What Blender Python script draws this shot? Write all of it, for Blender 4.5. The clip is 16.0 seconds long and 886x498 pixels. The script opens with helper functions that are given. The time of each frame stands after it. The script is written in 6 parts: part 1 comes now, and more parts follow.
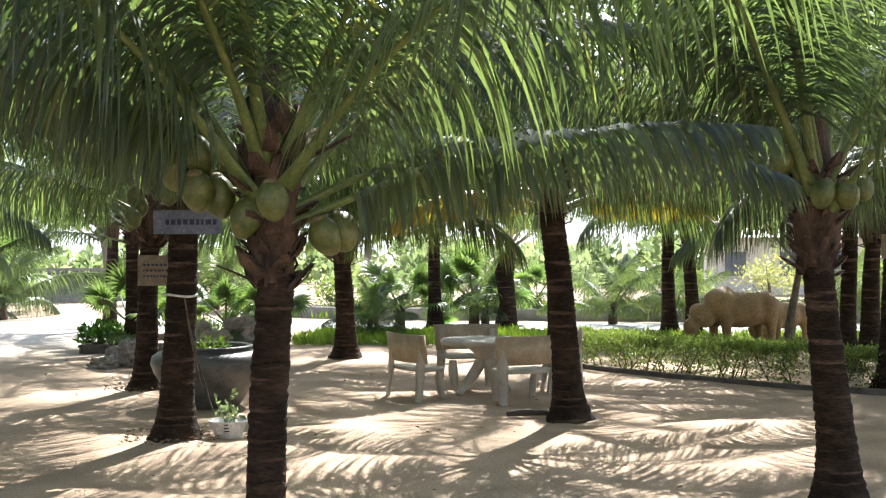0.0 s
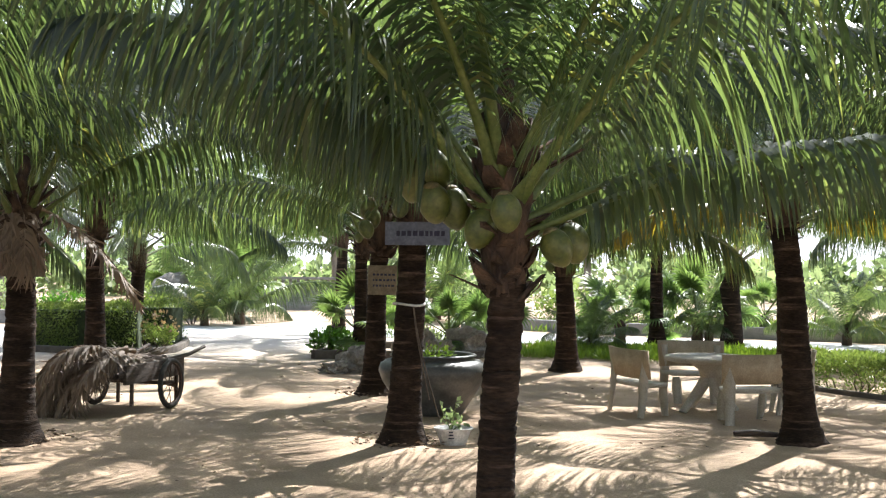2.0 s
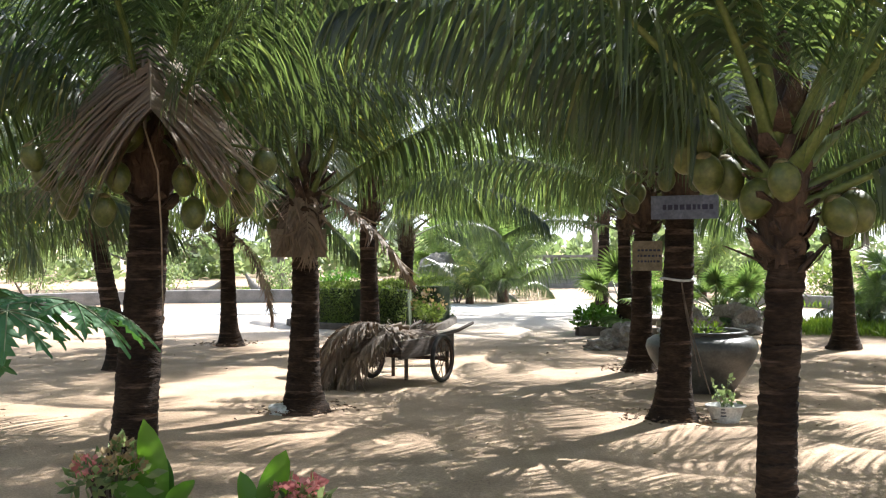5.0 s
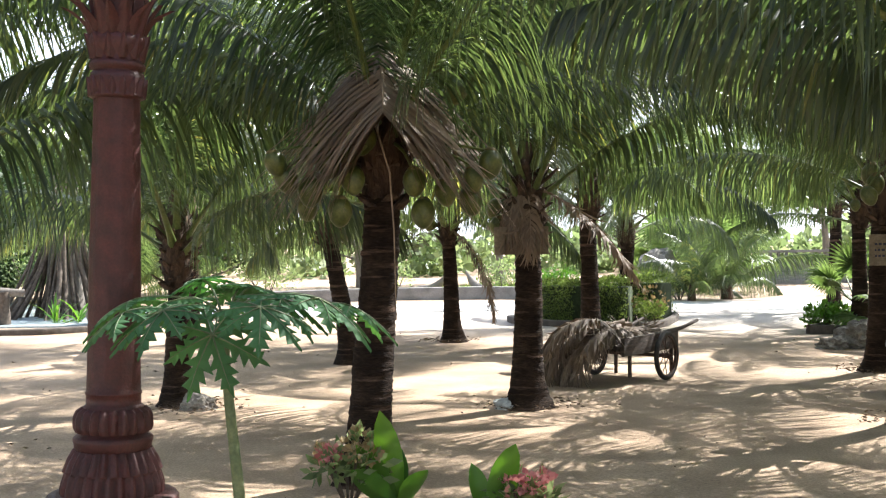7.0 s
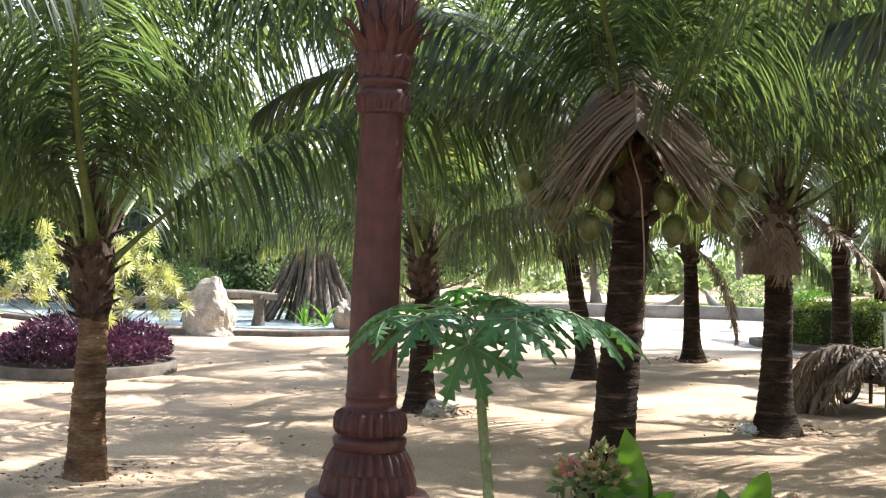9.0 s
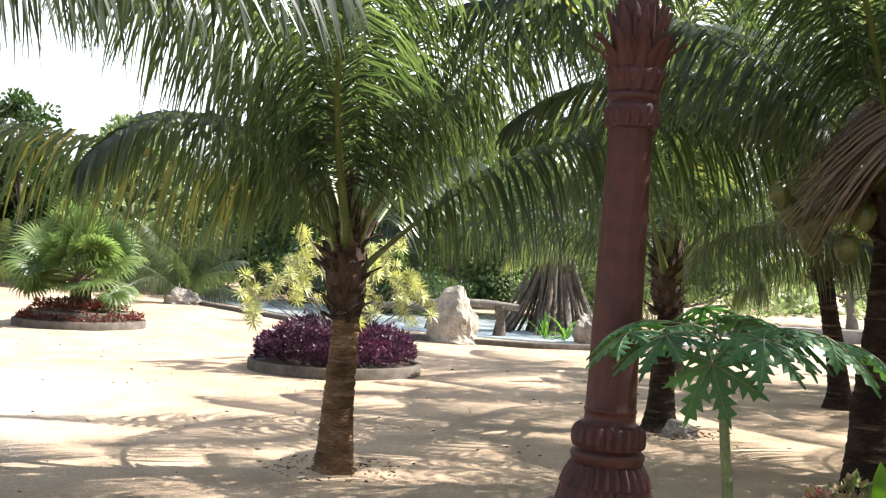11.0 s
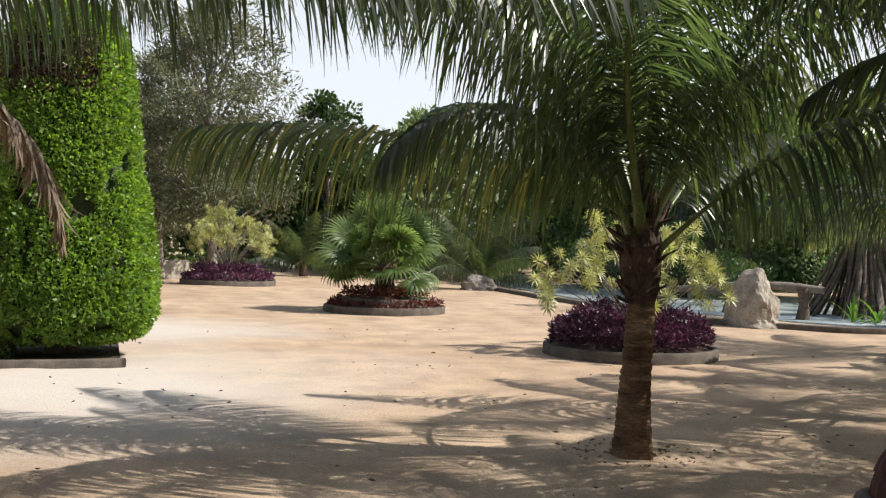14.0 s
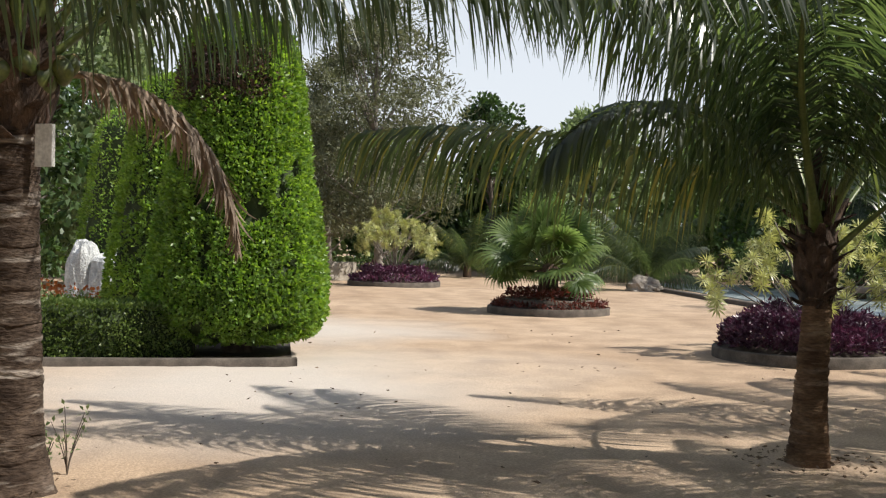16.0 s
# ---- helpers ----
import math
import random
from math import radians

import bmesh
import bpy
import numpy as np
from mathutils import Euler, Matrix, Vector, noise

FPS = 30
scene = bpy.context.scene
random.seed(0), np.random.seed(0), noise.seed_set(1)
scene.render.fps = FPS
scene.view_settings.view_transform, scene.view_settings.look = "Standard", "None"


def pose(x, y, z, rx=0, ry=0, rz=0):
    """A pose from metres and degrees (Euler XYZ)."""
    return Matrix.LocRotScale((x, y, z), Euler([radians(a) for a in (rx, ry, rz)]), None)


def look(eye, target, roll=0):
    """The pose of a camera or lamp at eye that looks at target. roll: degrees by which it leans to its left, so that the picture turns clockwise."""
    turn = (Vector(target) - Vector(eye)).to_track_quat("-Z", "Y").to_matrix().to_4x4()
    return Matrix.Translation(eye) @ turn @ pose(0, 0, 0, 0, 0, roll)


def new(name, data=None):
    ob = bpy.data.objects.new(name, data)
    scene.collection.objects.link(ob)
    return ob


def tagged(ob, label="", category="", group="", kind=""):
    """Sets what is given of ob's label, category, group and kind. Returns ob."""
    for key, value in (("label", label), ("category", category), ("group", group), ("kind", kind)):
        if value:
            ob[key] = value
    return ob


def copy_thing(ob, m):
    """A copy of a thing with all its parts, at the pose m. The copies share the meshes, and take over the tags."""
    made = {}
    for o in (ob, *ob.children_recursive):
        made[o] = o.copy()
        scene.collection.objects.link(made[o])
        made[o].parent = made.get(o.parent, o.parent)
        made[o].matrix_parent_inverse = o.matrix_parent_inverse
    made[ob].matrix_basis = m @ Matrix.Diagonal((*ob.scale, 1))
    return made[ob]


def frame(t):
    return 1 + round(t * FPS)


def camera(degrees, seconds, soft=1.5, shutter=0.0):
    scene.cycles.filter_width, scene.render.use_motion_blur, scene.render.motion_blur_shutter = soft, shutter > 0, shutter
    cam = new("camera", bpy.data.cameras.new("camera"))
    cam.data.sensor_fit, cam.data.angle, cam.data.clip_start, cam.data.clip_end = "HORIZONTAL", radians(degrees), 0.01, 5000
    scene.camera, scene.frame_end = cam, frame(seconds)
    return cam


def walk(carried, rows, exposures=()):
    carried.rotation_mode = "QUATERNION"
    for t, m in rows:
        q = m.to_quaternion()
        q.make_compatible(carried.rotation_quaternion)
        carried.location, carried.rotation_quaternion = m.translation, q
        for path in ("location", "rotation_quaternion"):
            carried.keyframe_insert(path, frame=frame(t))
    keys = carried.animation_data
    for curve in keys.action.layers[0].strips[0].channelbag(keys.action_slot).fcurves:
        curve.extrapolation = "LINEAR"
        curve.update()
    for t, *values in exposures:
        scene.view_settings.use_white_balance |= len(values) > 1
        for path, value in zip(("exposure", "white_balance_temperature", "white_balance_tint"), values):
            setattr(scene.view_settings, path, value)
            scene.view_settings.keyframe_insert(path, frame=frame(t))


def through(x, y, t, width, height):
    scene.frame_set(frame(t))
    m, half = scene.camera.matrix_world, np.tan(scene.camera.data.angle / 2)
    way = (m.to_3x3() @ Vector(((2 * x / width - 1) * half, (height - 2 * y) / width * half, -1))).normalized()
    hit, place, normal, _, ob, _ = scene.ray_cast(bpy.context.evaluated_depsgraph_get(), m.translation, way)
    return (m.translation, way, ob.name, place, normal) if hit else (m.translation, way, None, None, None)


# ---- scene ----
cam = camera(44.19, 16.0, soft=1.25)
PATH = [
    (0.0, pose(0.039, 0.354, 1.932, 90.36, 0.13, 0.00)),
    (0.5, pose(0.019, 0.335, 1.926, 90.32, -0.49, 3.34)),
    (1.0, pose(0.003, 0.317, 1.924, 90.27, 0.23, 6.29)),
    (1.5, pose(-0.012, 0.297, 1.925, 90.61, -0.19, 8.95)),
    (2.0, pose(-0.026, 0.275, 1.920, 91.01, -0.77, 11.40)),
    (2.5, pose(-0.036, 0.248, 1.915, 91.20, -0.55, 13.59)),
    (3.0, pose(-0.052, 0.224, 1.910, 91.08, -0.62, 15.70)),
    (5.5, pose(-0.072, 0.183, 1.896, 89.57, 0.59, 27.45)),
    (6.0, pose(-0.066, 0.144, 1.898, 89.45, 1.00, 30.12)),
    (6.5, pose(-0.069, 0.117, 1.894, 89.48, 1.57, 33.22)),
    (7.0, pose(-0.090, 0.091, 1.897, 89.77, 0.86, 36.27)),
    (7.5, pose(-0.123, 0.057, 1.898, 89.97, 0.76, 39.24)),
    (8.0, pose(-0.143, 0.025, 1.900, 90.01, 0.43, 42.22)),
    (8.5, pose(-0.156, -0.004, 1.902, 90.18, -0.31, 45.13)),
    (9.0, pose(-0.153, -0.021, 1.903, 90.51, -0.74, 48.43)),
    (9.5, pose(-0.138, -0.038, 1.899, 90.78, -1.08, 51.94)),
    (10.0, pose(-0.121, -0.046, 1.893, 90.94, -1.47, 55.24)),
    (12.5, pose(-0.114, -0.077, 1.892, 89.98, -3.32, 69.00)),
    (13.0, pose(-0.111, -0.081, 1.889, 89.75, -2.40, 71.67)),
    (13.5, pose(-0.102, -0.085, 1.891, 89.59, -1.73, 74.28)),
    (14.0, pose(-0.083, -0.090, 1.889, 89.46, -1.57, 76.31)),
    (14.5, pose(-0.068, -0.091, 1.887, 89.47, -1.19, 78.40)),
    (15.0, pose(-0.071, -0.091, 1.890, 89.50, -1.31, 80.76)),
    (15.5, pose(-0.087, -0.094, 1.892, 89.51, -0.75, 82.82)),
    (16.0, pose(-0.098, -0.094, 1.892, 89.31, -1.16, 84.86)),
]
walk(cam, PATH, [(0.0, 1.82, 6050, 10), (3.0, 1.57, 6050, 10), (5.5, 1.62, 6100, 10), (10.0, 1.78, 6250, 10), (12.5, 0.84, 6500, 11), (16.0, 0.28, 6450, 10)])

# ---- world and light ----
SUN_EL, SUN_AZ = radians(46), radians(16)      # azimuth from +y towards +x
world = bpy.data.worlds.new("world")
scene.world = world
world.use_nodes = True
_nt = world.node_tree
_sky = _nt.nodes.new("ShaderNodeTexSky")
_sky.sky_type = 'NISHITA'
_sky.sun_disc = False
_sky.sun_elevation = SUN_EL
_sky.sun_rotation = SUN_AZ
_sky.air_density, _sky.dust_density, _sky.ozone_density = 1.0, 1.4, 0.9
_haze = _nt.nodes.new("ShaderNodeMixRGB")        # white haze that thickens towards the horizon all round
_haze.inputs[2].default_value = (8.6, 9.0, 9.5, 1)
_tc = _nt.nodes.new("ShaderNodeTexCoord")
_xyz = _nt.nodes.new("ShaderNodeSeparateXYZ")
_nt.links.new(_tc.outputs["Generated"], _xyz.inputs[0])
_thick = _nt.nodes.new("ShaderNodeMapRange")
_thick.interpolation_type = 'SMOOTHERSTEP'
_thick.inputs["From Min"].default_value, _thick.inputs["From Max"].default_value = 0.05, 0.75
_thick.inputs["To Min"].default_value, _thick.inputs["To Max"].default_value = 0.85, 0.12
_nt.links.new(_xyz.outputs["Z"], _thick.inputs["Value"])
_nt.links.new(_thick.outputs[0], _haze.inputs[0])
_nt.links.new(_sky.outputs[0], _haze.inputs[1])
_nt.links.new(_haze.outputs[0], _nt.nodes["Background"].inputs[0])
_nt.nodes["Background"].inputs[1].default_value = 0.086
sun_data = bpy.data.lights.new("sun", 'SUN')
sun_data.energy, sun_data.angle, sun_data.color = 5.0, radians(0.55), (1.0, 0.95, 0.88)
sun = new("sun", sun_data)
_to = Vector((math.sin(SUN_AZ) * math.cos(SUN_EL), math.cos(SUN_AZ) * math.cos(SUN_EL), math.sin(SUN_EL)))
sun.matrix_world = look(_to * 60, (0, 0, 0))

# ---- materials ----
def material(name, build):
    m = bpy.data.materials.new(name)
    m.use_nodes = True
    nt = m.node_tree
    build(nt, nt.nodes["Principled BSDF"])
    return m


def node(nt, kind, **inputs):
    n = nt.nodes.new(kind)
    for k, v in inputs.items():
        n.inputs[k.replace("_", " ")].default_value = v
    return n


def ramp(nt, fac, *stops):
    r = nt.nodes.new("ShaderNodeValToRGB")
    while len(r.color_ramp.elements) < len(stops):
        r.color_ramp.elements.new(0.5)
    for e, (p, c) in zip(r.color_ramp.elements, stops):
        e.position, e.color = p, (*c, 1)
    nt.links.new(fac, r.inputs[0])
    return r.outputs[0]


def noise_fac(nt, scale, detail=4, stretch=None, kind="Object"):
    tc = nt.nodes.new("ShaderNodeTexCoord")
    n = node(nt, "ShaderNodeTexNoise", Scale=scale, Detail=detail)
    out = tc.outputs[kind]
    if stretch:
        mp = nt.nodes.new("ShaderNodeMapping")
        mp.inputs["Scale"].default_value = stretch
        nt.links.new(out, mp.inputs[0])
        out = mp.outputs[0]
    nt.links.new(out, n.inputs["Vector"])
    return n.outputs[0]


def mixed(nt, a, b, fac, mode='MIX'):
    m = nt.nodes.new("ShaderNodeMixRGB")
    m.blend_type = mode
    for sock, v in ((m.inputs[1], a), (m.inputs[2], b), (m.inputs[0], fac)):
        if isinstance(v, (int, float)):
            sock.default_value = v
        elif isinstance(v, tuple):
            sock.default_value = (*v, 1)
        else:
            nt.links.new(v, sock)
    return m.outputs[0]


def bump(nt, bsdf, height, strength=0.4, distance=0.02):
    b = node(nt, "ShaderNodeBump", Strength=strength, Distance=distance)
    nt.links.new(height, b.inputs["Height"])
    nt.links.new(b.outputs[0], bsdf.inputs["Normal"])


def plain(name, dark, light, scale=6, rough=0.8, relief=0.3, fine=40, stretch=None, metal=0.0, distance=0.01):
    """A surface that wanders between two colours at two scales, with a fine relief."""
    def build(nt, p):
        a = noise_fac(nt, scale, 5, stretch)
        b = noise_fac(nt, fine, 4, stretch)
        c = ramp(nt, a, (0.32, dark), (0.68, light))
        c2 = ramp(nt, b, (0.3, (0.72, 0.72, 0.72)), (0.7, (1.12, 1.12, 1.12)))
        nt.links.new(mixed(nt, c, c2, 1.0, 'MULTIPLY'), p.inputs["Base Color"])
        p.inputs["Roughness"].default_value = rough
        p.inputs["Metallic"].default_value = metal
        bump(nt, p, b, relief, distance)
    return material(name, build)


def leafy(name, dark, light, through=0.35, rough=0.45, glow=(1.2, 1.25, 0.7), by_object=0.35, tone=None, sheen=0.5):
    """Thin leaves: gloss on top, light let through."""
    def build(nt, p):
        g = nt.nodes.new("ShaderNodeNewGeometry")
        oi = nt.nodes.new("ShaderNodeObjectInfo")
        f = nt.nodes.new("ShaderNodeMath")
        f.operation = 'MULTIPLY_ADD'
        nt.links.new(g.outputs["Random Per Island"], f.inputs[0])
        f.inputs[1].default_value = 1 - by_object
        f2 = nt.nodes.new("ShaderNodeMath")
        f2.operation = 'MULTIPLY'
        nt.links.new(oi.outputs["Random"], f2.inputs[0])
        f2.inputs[1].default_value = by_object
        nt.links.new(f2.outputs[0], f.inputs[2])
        stops = [(0.1, dark), (0.9, light)] if not tone else [(0.08, dark), (0.8, light), (0.97, tone)]
        c = ramp(nt, f.outputs[0], *stops)
        c = mixed(nt, c, ramp(nt, noise_fac(nt, 1.7, 3), (0.3, (0.7, 0.72, 0.7)), (0.7, (1.15, 1.15, 1.1))), 1.0, 'MULTIPLY')
        nt.links.new(c, p.inputs["Base Color"])
        p.inputs["Roughness"].default_value = rough
        p.inputs["Specular IOR Level"].default_value = sheen
        t = nt.nodes.new("ShaderNodeBsdfTranslucent")
        nt.links.new(mixed(nt, c, glow, 1.0, 'MULTIPLY'), t.inputs[0])
        mx = nt.nodes.new("ShaderNodeMixShader")
        mx.inputs[0].default_value = through
        nt.links.new(p.outputs[0], mx.inputs[1])
        nt.links.new(t.outputs[0], mx.inputs[2])
        nt.links.new(mx.outputs[0], nt.nodes["Material Output"].inputs[0])
    return material(name, build)


M_FROND = leafy("palm_leaf", (0.020, 0.032, 0.025), (0.062, 0.080, 0.060), 0.45, 0.30, (3.9, 4.1, 1.35), tone=(0.17, 0.15, 0.07), sheen=0.55)
M_YELLOWING = leafy("yellowing_palm_leaf", (0.10, 0.09, 0.03), (0.27, 0.23, 0.06), 0.5, 0.4, (2.2, 2.0, 0.5))
M_DRY = leafy("dry_palm_leaf", (0.13, 0.09, 0.065), (0.30, 0.22, 0.155), 0.12, 0.7, (1.1, 0.9, 0.7))
M_RACHIS = plain("palm_rib", (0.075, 0.115, 0.022), (0.16, 0.19, 0.05), 5, 0.45, 0.15)
M_DRYRIB = plain("dry_palm_rib", (0.2, 0.14, 0.09), (0.36, 0.27, 0.18), 8, 0.7, 0.2)
M_FIBRE = plain("palm_fibre", (0.028, 0.017, 0.012), (0.12, 0.073, 0.044), 11, 0.95, 1.0, 60, (1, 1, 0.35), distance=0.02)
M_NUT = plain("coconut_husk", (0.048, 0.072, 0.016), (0.13, 0.14, 0.032), 9, 0.38, 0.1)
M_CAP = plain("coconut_cap", (0.12, 0.10, 0.04), (0.22, 0.17, 0.07), 20, 0.7, 0.3)


def _bark(nt, p):
    a = noise_fac(nt, 3.2, 5, (1, 1, 2.2))
    b = noise_fac(nt, 22, 6, (1, 1, 3.5))
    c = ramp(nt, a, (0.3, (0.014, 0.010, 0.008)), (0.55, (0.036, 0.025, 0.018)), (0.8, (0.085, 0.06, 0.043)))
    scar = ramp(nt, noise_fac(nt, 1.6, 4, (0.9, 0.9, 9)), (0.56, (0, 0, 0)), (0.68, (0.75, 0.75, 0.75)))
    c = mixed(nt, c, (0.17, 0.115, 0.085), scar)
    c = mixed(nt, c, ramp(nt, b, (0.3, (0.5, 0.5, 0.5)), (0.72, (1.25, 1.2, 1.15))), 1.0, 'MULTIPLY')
    nt.links.new(c, p.inputs["Base Color"])
    p.inputs["Roughness"].default_value = 0.95
    p.inputs["Specular IOR Level"].default_value = 0.15
    bump(nt, p, b, 0.9, 0.02)


M_BARK = material("palm_bark", _bark)


def _pale_bark(nt, p):
    a = noise_fac(nt, 3.0, 5, (1, 1, 2.5))
    b = noise_fac(nt, 20, 6, (1, 1, 3.5))
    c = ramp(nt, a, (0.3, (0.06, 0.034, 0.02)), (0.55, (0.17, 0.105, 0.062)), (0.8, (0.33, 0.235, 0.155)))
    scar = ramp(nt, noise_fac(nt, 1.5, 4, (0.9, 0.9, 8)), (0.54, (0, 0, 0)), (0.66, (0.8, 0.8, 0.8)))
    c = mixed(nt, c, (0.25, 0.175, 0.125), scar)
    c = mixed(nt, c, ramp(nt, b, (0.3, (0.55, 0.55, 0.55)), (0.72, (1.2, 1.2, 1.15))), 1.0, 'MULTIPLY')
    nt.links.new(c, p.inputs["Base Color"])
    p.inputs["Roughness"].default_value = 0.95
    p.inputs["Specular IOR Level"].default_value = 0.15
    bump(nt, p, b, 0.8, 0.02)


M_PALEBARK = material("pale_palm_bark", _pale_bark)


def _scarred_bark(nt, p):
    a = noise_fac(nt, 4.0, 5, (1, 1, 1.6))
    b = noise_fac(nt, 20, 6, (1, 1, 3.0))
    c = ramp(nt, a, (0.3, (0.03, 0.02, 0.015)), (0.55, (0.085, 0.06, 0.045)), (0.8, (0.17, 0.13, 0.105)))
    scar = ramp(nt, noise_fac(nt, 2.0, 5, (0.8, 0.8, 5)), (0.55, (0, 0, 0)), (0.64, (0.85, 0.85, 0.85)))
    c = mixed(nt, c, (0.34, 0.29, 0.25), scar)
    c = mixed(nt, c, ramp(nt, b, (0.3, (0.5, 0.5, 0.5)), (0.72, (1.2, 1.2, 1.15))), 1.0, 'MULTIPLY')
    nt.links.new(c, p.inputs["Base Color"])
    p.inputs["Roughness"].default_value = 0.95
    p.inputs["Specular IOR Level"].default_value = 0.15
    bump(nt, p, b, 0.9, 0.025)


M_SCARBARK = material("scarred_palm_bark", _scarred_bark)


def _sand(nt, p):
    big = noise_fac(nt, 0.16, 5)
    mid = noise_fac(nt, 1.3, 6)
    fine = noise_fac(nt, 45, 5)
    c = ramp(nt, big, (0.32, (0.41, 0.29, 0.19)), (0.62, (0.50, 0.37, 0.255)))
    c = mixed(nt, c, ramp(nt, mid, (0.3, (0.74, 0.72, 0.70)), (0.62, (1.07, 1.07, 1.06))), 1.0, 'MULTIPLY')
    c = mixed(nt, c, ramp(nt, fine, (0.3, (0.8, 0.79, 0.78)), (0.7, (1.1, 1.1, 1.1))), 1.0, 'MULTIPLY')
    # a paler trodden way across the open court
    tc = nt.nodes.new("ShaderNodeTexCoord")
    for (px, py), rad in (((-14.5, -1.0), 5.0), ((-22, -1.0), 4.0), ((-13.0, 26.5), 9.0)):
        vm = nt.nodes.new("ShaderNodeVectorMath")
        vm.operation = 'DISTANCE'
        nt.links.new(tc.outputs["Object"], vm.inputs[0])
        vm.inputs[1].default_value = (px, py, 0)
        wob = nt.nodes.new("ShaderNodeMath")
        wob.operation = 'MULTIPLY_ADD'
        nt.links.new(big, wob.inputs[0])
        wob.inputs[1].default_value = 7.0
        nt.links.new(vm.outputs["Value"], wob.inputs[2])
        dv = nt.nodes.new("ShaderNodeMath")
        dv.operation = 'DIVIDE'
        nt.links.new(wob.outputs[0], dv.inputs[0])
        dv.inputs[1].default_value = rad + 3.5
        c = mixed(nt, c, (0.55, 0.50, 0.44), ramp(nt, dv.outputs[0], (0.6, (0.85, 0.85, 0.85)), (1.0, (0, 0, 0))))
    c = mixed(nt, c, ramp(nt, fine, (0.3, (0.88, 0.88, 0.88)), (0.7, (1.06, 1.06, 1.06))), 1.0, 'MULTIPLY')
    nt.links.new(c, p.inputs["Base Color"])
    p.inputs["Roughness"].default_value = 0.95
    h = mixed(nt, mid, fine, 0.35)
    bump(nt, p, h, 0.55, 0.05)


M_SAND = material("sandy_ground", _sand)
M_CONCRETE = plain("concrete", (0.40, 0.36, 0.29), (0.56, 0.51, 0.42), 4, 0.85, 0.3, 70)
M_KERB = plain("kerb_stone", (0.07, 0.057, 0.045), (0.145, 0.12, 0.096), 5, 0.9, 0.5, 50)
M_RED = plain("red_painted_plaster", (0.046, 0.012, 0.011), (0.088, 0.021, 0.018), 7, 0.55, 0.35, 60)
M_POT = plain("glazed_dark_jar", (0.05, 0.05, 0.046), (0.12, 0.116, 0.105), 4, 0.4, 0.25, 30)
M_WOOD = plain("weathered_wood", (0.035, 0.026, 0.02), (0.095, 0.07, 0.052), 6, 0.85, 0.6, 50, (1, 1, 6))

# ---- helpers for meshes ----
def np_mesh(name, V, F, mats, idx=None, smooth=False):
    """A mesh from arrays of corners and of four-cornered faces (a triangle repeats none: use -1)."""
    F = np.asarray(F, dtype=np.int32)
    me = bpy.data.meshes.new(name)
    n = len(F)
    me.vertices.add(len(V))
    me.vertices.foreach_set("co", np.asarray(V, dtype=np.float32).ravel())
    me.loops.add(n * F.shape[1])
    me.loops.foreach_set("vertex_index", F.ravel())
    me.polygons.add(n)
    me.polygons.foreach_set("loop_start", np.arange(0, n * F.shape[1], F.shape[1], dtype=np.int32))
    for m in mats:
        me.materials.append(m)
    if idx is not None:
        me.polygons.foreach_set("material_index", np.asarray(idx, dtype=np.int32))
    if smooth:
        me.polygons.foreach_set("use_smooth", np.ones(n, dtype=bool))
    me.update(calc_edges=True)
    return me


def thing(name, x=0.0, y=0.0, z=0.0, rz=0.0, label="", category="", group="", kind=""):
    e = new(name)
    e.empty_display_size = 0.1
    e.matrix_basis = pose(x, y, z, 0, 0, rz)
    return tagged(e, label, category, group, kind)


def child(name, me, parent, m=None, label=""):
    ob = new(name, me)
    ob.parent = parent
    if m is not None:
        ob.matrix_basis = m
    return tagged(ob, label) if label else ob


def to_mesh(name, bm, mat, smooth=False):
    me = bpy.data.meshes.new(name)
    if smooth:
        for f in bm.faces:
            f.smooth = True
    bm.to_mesh(me)
    bm.free()
    me.materials.append(mat)
    return me


def part(name, bm, mat, parent, label="", m=None, smooth=False):
    return child(name, to_mesh(name, bm, mat, smooth), parent, m, label)


def unit(v):
    return v / np.maximum(np.linalg.norm(v, axis=-1, keepdims=True), 1e-9)


def tube_data(pts, radii, sides=6, squash=1.0, cap=True):
    """A tube along points (n, 3)."""
    pts, radii = np.asarray(pts, float), np.asarray(radii, float)
    T = unit(np.gradient(pts, axis=0))
    ref = np.tile([0.0, 0.0, 1.0], (len(pts), 1))
    flat = np.abs(T[:, 2]) > 0.97
    ref[flat] = (1.0, 0.0, 0.0)
    if flat.any() and not flat.all():
        ref[:] = (0.31, 0.95, 0.05)
    S = unit(np.cross(T, ref))
    U = np.cross(S, T)
    a = np.arange(sides) * 2 * np.pi / sides
    V = pts[:, None] + radii[:, None, None] * (np.cos(a)[None, :, None] * S[:, None] + squash * np.sin(a)[None, :, None] * U[:, None])
    V = V.reshape(-1, 3)
    F = []
    for i in range(len(pts) - 1):
        for k in range(sides):
            k2 = (k + 1) % sides
            F.append((i * sides + k, i * sides + k2, (i + 1) * sides + k2, (i + 1) * sides + k))
    return V, np.array(F)


def join(*pieces):
    Vs, Fs, n = [], [], 0
    for V, F in pieces:
        Vs.append(V)
        Fs.append(np.asarray(F) + n)
        n += len(V)
    return np.concatenate(Vs), np.concatenate(Fs)


def lathe(profile, sides=32):
    """A turned body from (radius, height) pairs."""
    a = np.arange(sides) * 2 * np.pi / sides
    V = np.array([(r * math.cos(t), r * math.sin(t), z) for r, z in profile for t in a])
    F = []
    for i in range(len(profile) - 1):
        for k in range(sides):
            k2 = (k + 1) % sides
            F.append((i * sides + k, i * sides + k2, (i + 1) * sides + k2, (i + 1) * sides + k))
    return V, np.array(F)


